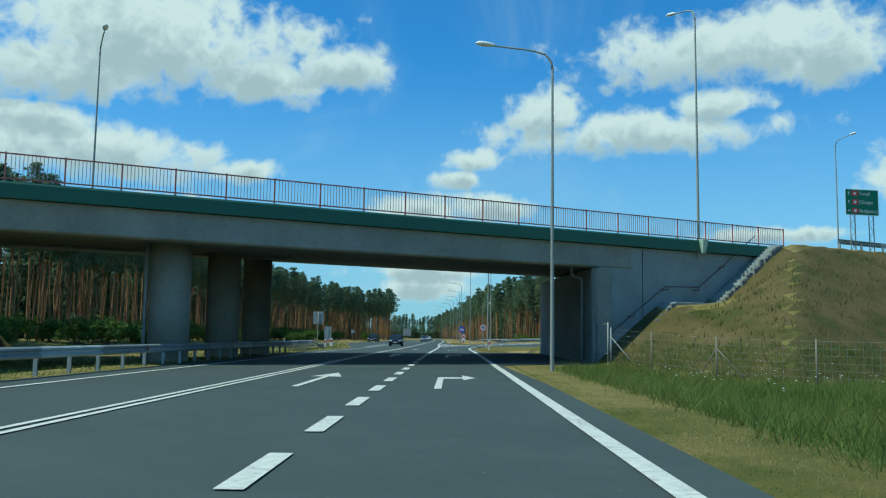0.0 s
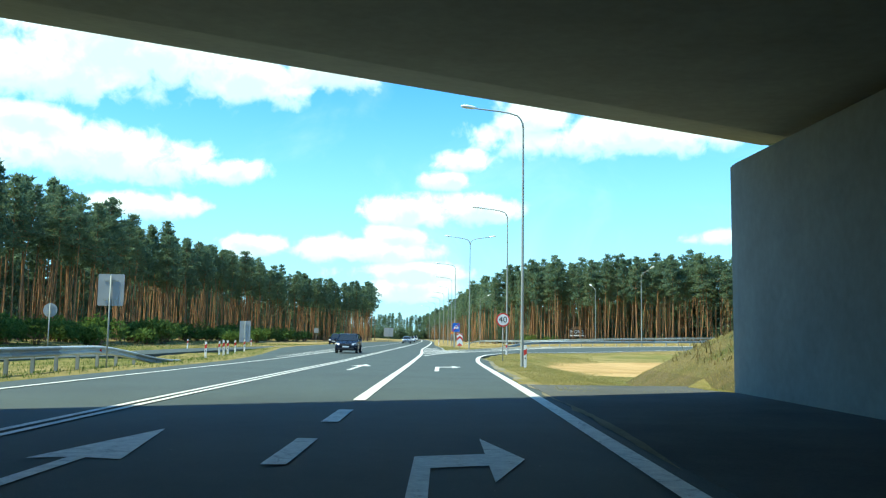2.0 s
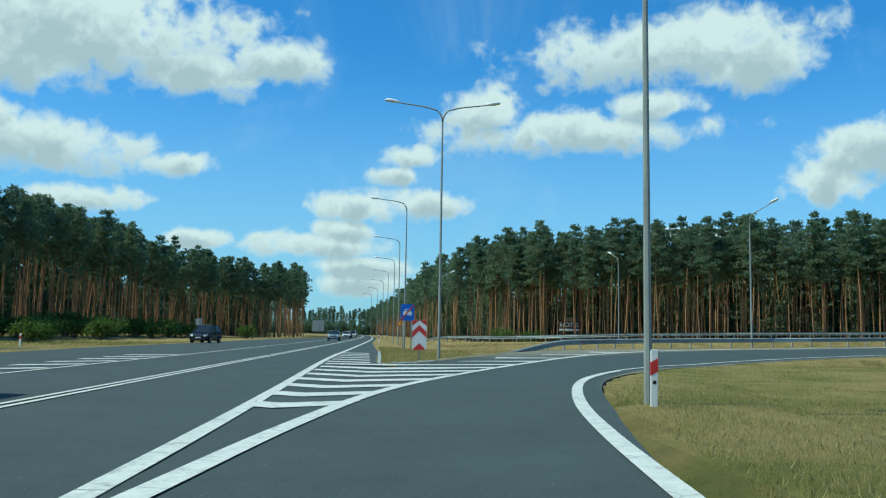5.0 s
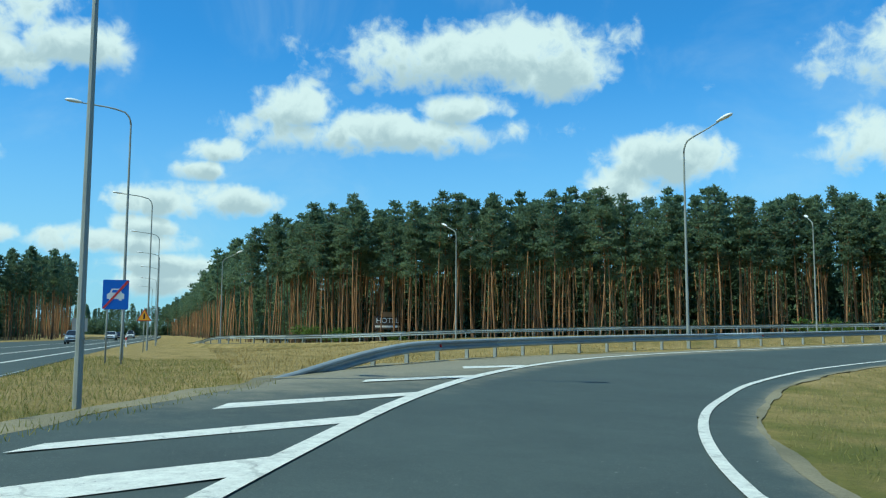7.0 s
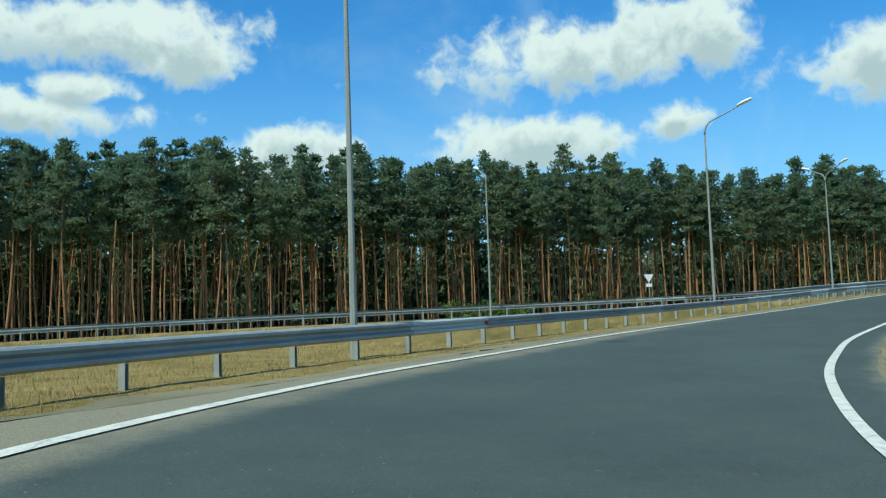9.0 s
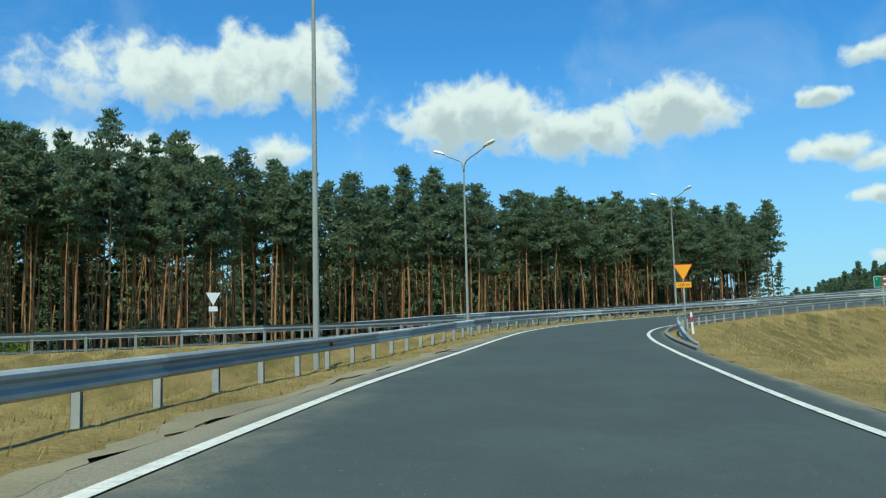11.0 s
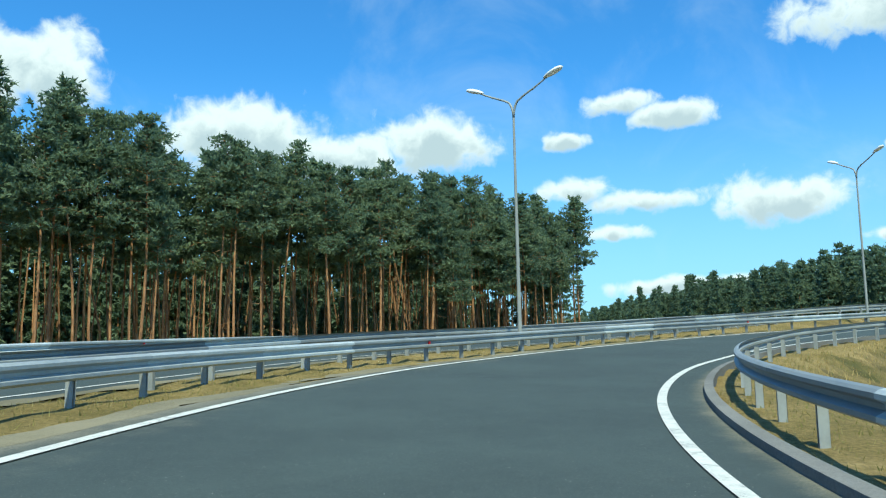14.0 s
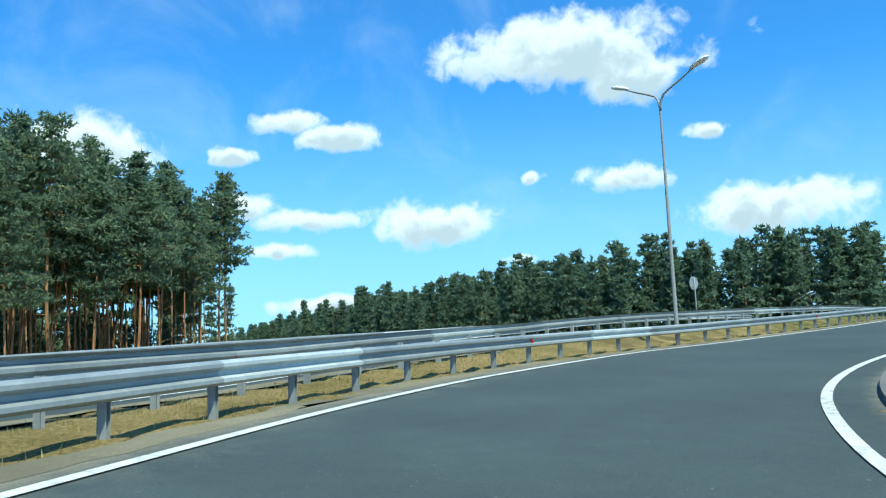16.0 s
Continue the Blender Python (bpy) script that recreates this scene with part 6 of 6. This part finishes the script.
    part("number_plate", Build().box((-0.26, -L - 0.022, 0.46), (0.26, -L + 0.02, 0.56)).mesh("number_plate", SIGN_WHITE), c, "white plate with plain bars")
    return c


DARK_BLUE = simple("dark_blue_paint", (0.012, 0.018, 0.035), 0.25, 0.3, 0.05)
SILVER = simple("silver_paint", (0.30, 0.36, 0.40), 0.3, 0.6, 0.05)
PALE = simple("pale_car_paint", (0.62, 0.64, 0.65), 0.3, 0.1, 0.05)
for label, paint, x, y, turn, kw in (("dark blue estate car on the asphalt road", DARK_BLUE, -5.7, 108, 0, dict(estate=True, length=4.6, height=1.5)),
                                     ("silver hatchback on the asphalt road", SILVER, -5.6, 222, 0, dict(length=3.95)),
                                     ("white car far along the road", PALE, -5.9, 275, 0, dict()),
                                     ("black off-road car on the merging lane", DARK_BLUE, -15.2, 178, -6, dict(estate=True, length=4.7, height=1.7, width=1.85)),
                                     ("dark car far along the road", DARK_BLUE, -6.4, 305, 0, dict()), ("white van far along the road", PALE, -6, 340, 0, dict(estate=True, height=1.9, length=4.9))):
    bend = -0.00006 * max(y - 170, 0) ** 2
    stand(car(label, paint, **kw), x + bend, y, turn, float(main_z(y)) + 0.005)


# ---------------------------------------------------------------- grass
def blades(rng, x, y, tall, width, bend=0.35):
    """Verts and faces of single bent blades standing on the ground."""
    n = len(x)
    z = ground_z(x, y)
    base = np.stack([x, y, z - 0.02], 1)
    a = rng.rand(n) * 6.283
    side = np.stack([np.cos(a), np.sin(a), np.zeros(n)], 1) * (width * (0.6 + 0.8 * rng.rand(n)))[:, None]
    lean = rng.normal(size=(n, 3)) * [bend, bend, 0]
    h = (tall * (0.5 + 0.8 * rng.rand(n)))[:, None]
    top = base + (lean + [0, 0, 1]) * h
    v = np.stack([base - side, base + side, top], 1).reshape(-1, 3)
    return v, np.arange(3 * n).reshape(-1, 3)


def lawn(name, label, mat, x, y, tall, width, seed, bend=0.35):
    rng = np.random.RandomState(seed)
    v, f = blades(rng, x, y, tall, width, bend)
    return tagged(part(name, array_mesh(name, v, f, mat)), label, "grass", kind="stuff")


rng = np.random.RandomState(31)
n = 150000
x, y = 4.3 + 15 * rng.rand(n) ** 1.35, -4 + 42 * rng.rand(n)
keep = (ground_z(x, y) < 1.0) & ((y - 36.7) < 0.53 * (x - 9.95) - 1.2) & (x > road_right(y) + 0.03)
keep &= ~((y > 31.5 + 0.55 * (x - 4.2)) & (x < 8.7))
x, y = x[keep], y[keep]
bound = np.interp(y, [0, 14, 24, 29, 33], [5.9, 6.0, 5.8, 6.7, 7.6]) + 0.3 * soft_noise(x, y, 2.5, 8)
pick = x > bound + 0.25 * rng.normal(size=len(x))
near = ~pick & (x < road_right(y) + 0.5 + 0.25 * soft_noise(x, y, 1.5, 7))
dry = ~pick & ~near
clump = soft_noise(x, y, 2.0, 9) + 0.6 * soft_noise(x, y, 0.7, 10)
lawn("tall_grass", "tall green grass and weeds below the bank", LUSH, x[pick], y[pick], np.clip(0.28 + 0.22 * clump[pick], 0.07, 0.65), 0.009, 32, 0.6)
lawn("verge_grass", "short green grass beside the asphalt", LUSH, x[near], y[near], np.full(near.sum(), 0.045), 0.006, 34, 0.6)
lawn("verge_grass", "short dry grass on the road verge", BLADES, x[dry], y[dry], 0.05 + 0.02 * clump[dry], 0.006, 33, 0.6)
fx, fy = 7.5 + 9 * rng.rand(260), 2 + 30 * rng.rand(260)
keep = soft_noise(fx, fy, 5, 12) > 0.0
fx, fy = fx[keep], fy[keep]
fz = ground_z(fx, fy) + 0.45 + 0.25 * rng.rand(len(fx))
b = Build()
for p, q, r in zip(fx, fy, fz):
    for k in range(6):
        t = k * 1.047
        b.v += [(p, q, r), (p + 0.032 * math.cos(t), q + 0.032 * math.sin(t), r + 0.02), (p + 0.032 * math.cos(t + 0.8), q + 0.032 * math.sin(t + 0.8), r + 0.02)]
        b.f.append((len(b.v) - 3, len(b.v) - 2, len(b.v) - 1))
tagged(part("white_flowers", b.mesh("white_flowers", WHITE)), "scattered white wild flowers among tall grass", "flowers", kind="stuff")


def along(curve, near, far, count, seed, side=1):
    """Random places in a strip beside a curve."""
    rng = np.random.RandomState(seed)
    p = even(curve, 0.5)
    lat = sideways(p) * side
    i = rng.randint(len(p), size=count)
    d = near + (far - near) * rng.rand(count)
    q = p[i, :2] + lat[i] * d[:, None] + rng.normal(size=(count, 2)) * 0.15
    return q[:, 0], q[:, 1]


for seed, (curve, near, far, count, side, tall) in enumerate(((ramp_curve(0.95), 0.0, 5.0, 42000, 1, 0.09), (ramp_curve(1.0, 0.0, "right"), 0.15, 7.0, 46000, -1, 0.09))):
    x, y = along(curve, near, far, count, 40 + seed, side)
    out = x > road_right(y) + 0.1
    s, t, lat, u, w = nearest_on(RAMP_MID, x, y)
    out &= (lat > w / 2 + 0.88) | (lat < -w / 2 - np.interp(x, [3, 10.5, 14, 19, 24, 60], [4.2, 3.5, 3.0, 1.5, 0.8, 0.65]))
    s, t, lat, u, w = nearest_on(OPP_MID, x, y)
    out &= np.abs(lat) > 4.3
    lawn("verge_grass", "short dry grass beside the slip road", BLADES, x[out], y[out], tall * (1 + 0.8 * soft_noise(x[out], y[out], 3, 14)), 0.009, 50 + seed)
x, y = 1.2 + 7 * rng.rand(16000), 126 + 40 * rng.rand(16000)
keep = (x > road_right(y) + 0.15) & (x < np.interp(y, RL[:120, 1], RL[:120, 0]) - 3.1)
lawn("verge_grass", "dry grass on the traffic island", BLADES, x[keep], y[keep], np.full(keep.sum(), 0.14), 0.011, 60)
x, y = 4.4 + 9 * rng.rand(120000) ** 1.3, 60 + 55 * rng.rand(120000)
keep = x > np.interp(y, RR[:120, 1], RR[:120, 0], left=3.6) + 0.75
lawn("verge_grass", "dry grass beside the main road", BLADES, x[keep], y[keep], 0.07 + 0.03 * soft_noise(x[keep], y[keep], 4, 23), 0.008, 61)

rng = np.random.RandomState(35)
x, y = 9.5 + 34 * rng.rand(60000), 12 + 90 * rng.rand(60000)
z = ground_z(x, y)
tuft = soft_noise(x, y, 2.2, 18) + 0.5 * soft_noise(x, y, 0.8, 19)
keep = (z > 0.2) & (z < 6.6) & (tuft + 0.5 * rng.rand(len(x)) > 0.15)
keep &= ~((np.abs((x - BR_AXIS[0]) * BR_NORM[0] + (y - BR_AXIS[1]) * BR_NORM[1]) < 12.6) & (z < 7.6) & (x < 26))
lawn("bank_grass", "dry brown grass tufts on the bridge bank", BROWN, x[keep], y[keep], 0.2 + 0.2 * np.clip(tuft[keep], 0, 1), 0.028, 62)
green = keep & (soft_noise(x, y, 1.6, 27) + 0.5 * soft_noise(x, y, 0.6, 28) > 0.32)
lawn("bank_grass", "green weed tufts on the bridge bank", LUSH, x[green], y[green], np.full(green.sum(), 0.22), 0.022, 66, 0.6)

x, y = 8 + 84 * rng.rand(90000), 138 + 66 * rng.rand(90000)
s0, t0, lat, u0, w0 = nearest_on(RAMP_MID, x, y)
keep = lat < -w0 / 2 - 3.4
s0, t0, lat, u0, w0 = nearest_on(OPP_MID, x, y)
keep &= (lat > 5.6) & (x > road_right(y) + 4)
lawn("straw_grass", "dry yellow straw grass in the field between the slip roads", STRAW, x[keep], y[keep], 0.17 + 0.1 * soft_noise(x[keep], y[keep], 3, 20), 0.016, 63)
x, y = 66 + 60 * rng.rand(70000), 100 + 58 * rng.rand(70000)
s0, t0, lat, u0, w0 = nearest_on(RAMP_MID, x, y)
keep = (lat > w0 / 2 + 1.9) & (s0 < 30)
lawn("straw_grass", "dry tan grass on the bank inside the bend", STRAW, x[keep], y[keep], 0.15 + 0.08 * soft_noise(x[keep], y[keep], 3, 22), 0.016, 64)
x, y = -42 + 33.5 * rng.rand(90000), 5 + 190 * rng.rand(90000)
lane = np.interp(y, merge_right[:, 1], merge_right[:, 0]) + 0.2
keep = (x < road_left(y) - 0.2) & ((x > lane) | (x < np.interp(y, merge_left[:, 1], merge_left[:, 0]) - 0.2))
lawn("verge_grass", "green and yellow grass beside the merging lane", LUSH, x[keep], y[keep], 0.13 + 0.08 * soft_noise(x[keep], y[keep], 5, 24), 0.016, 65)
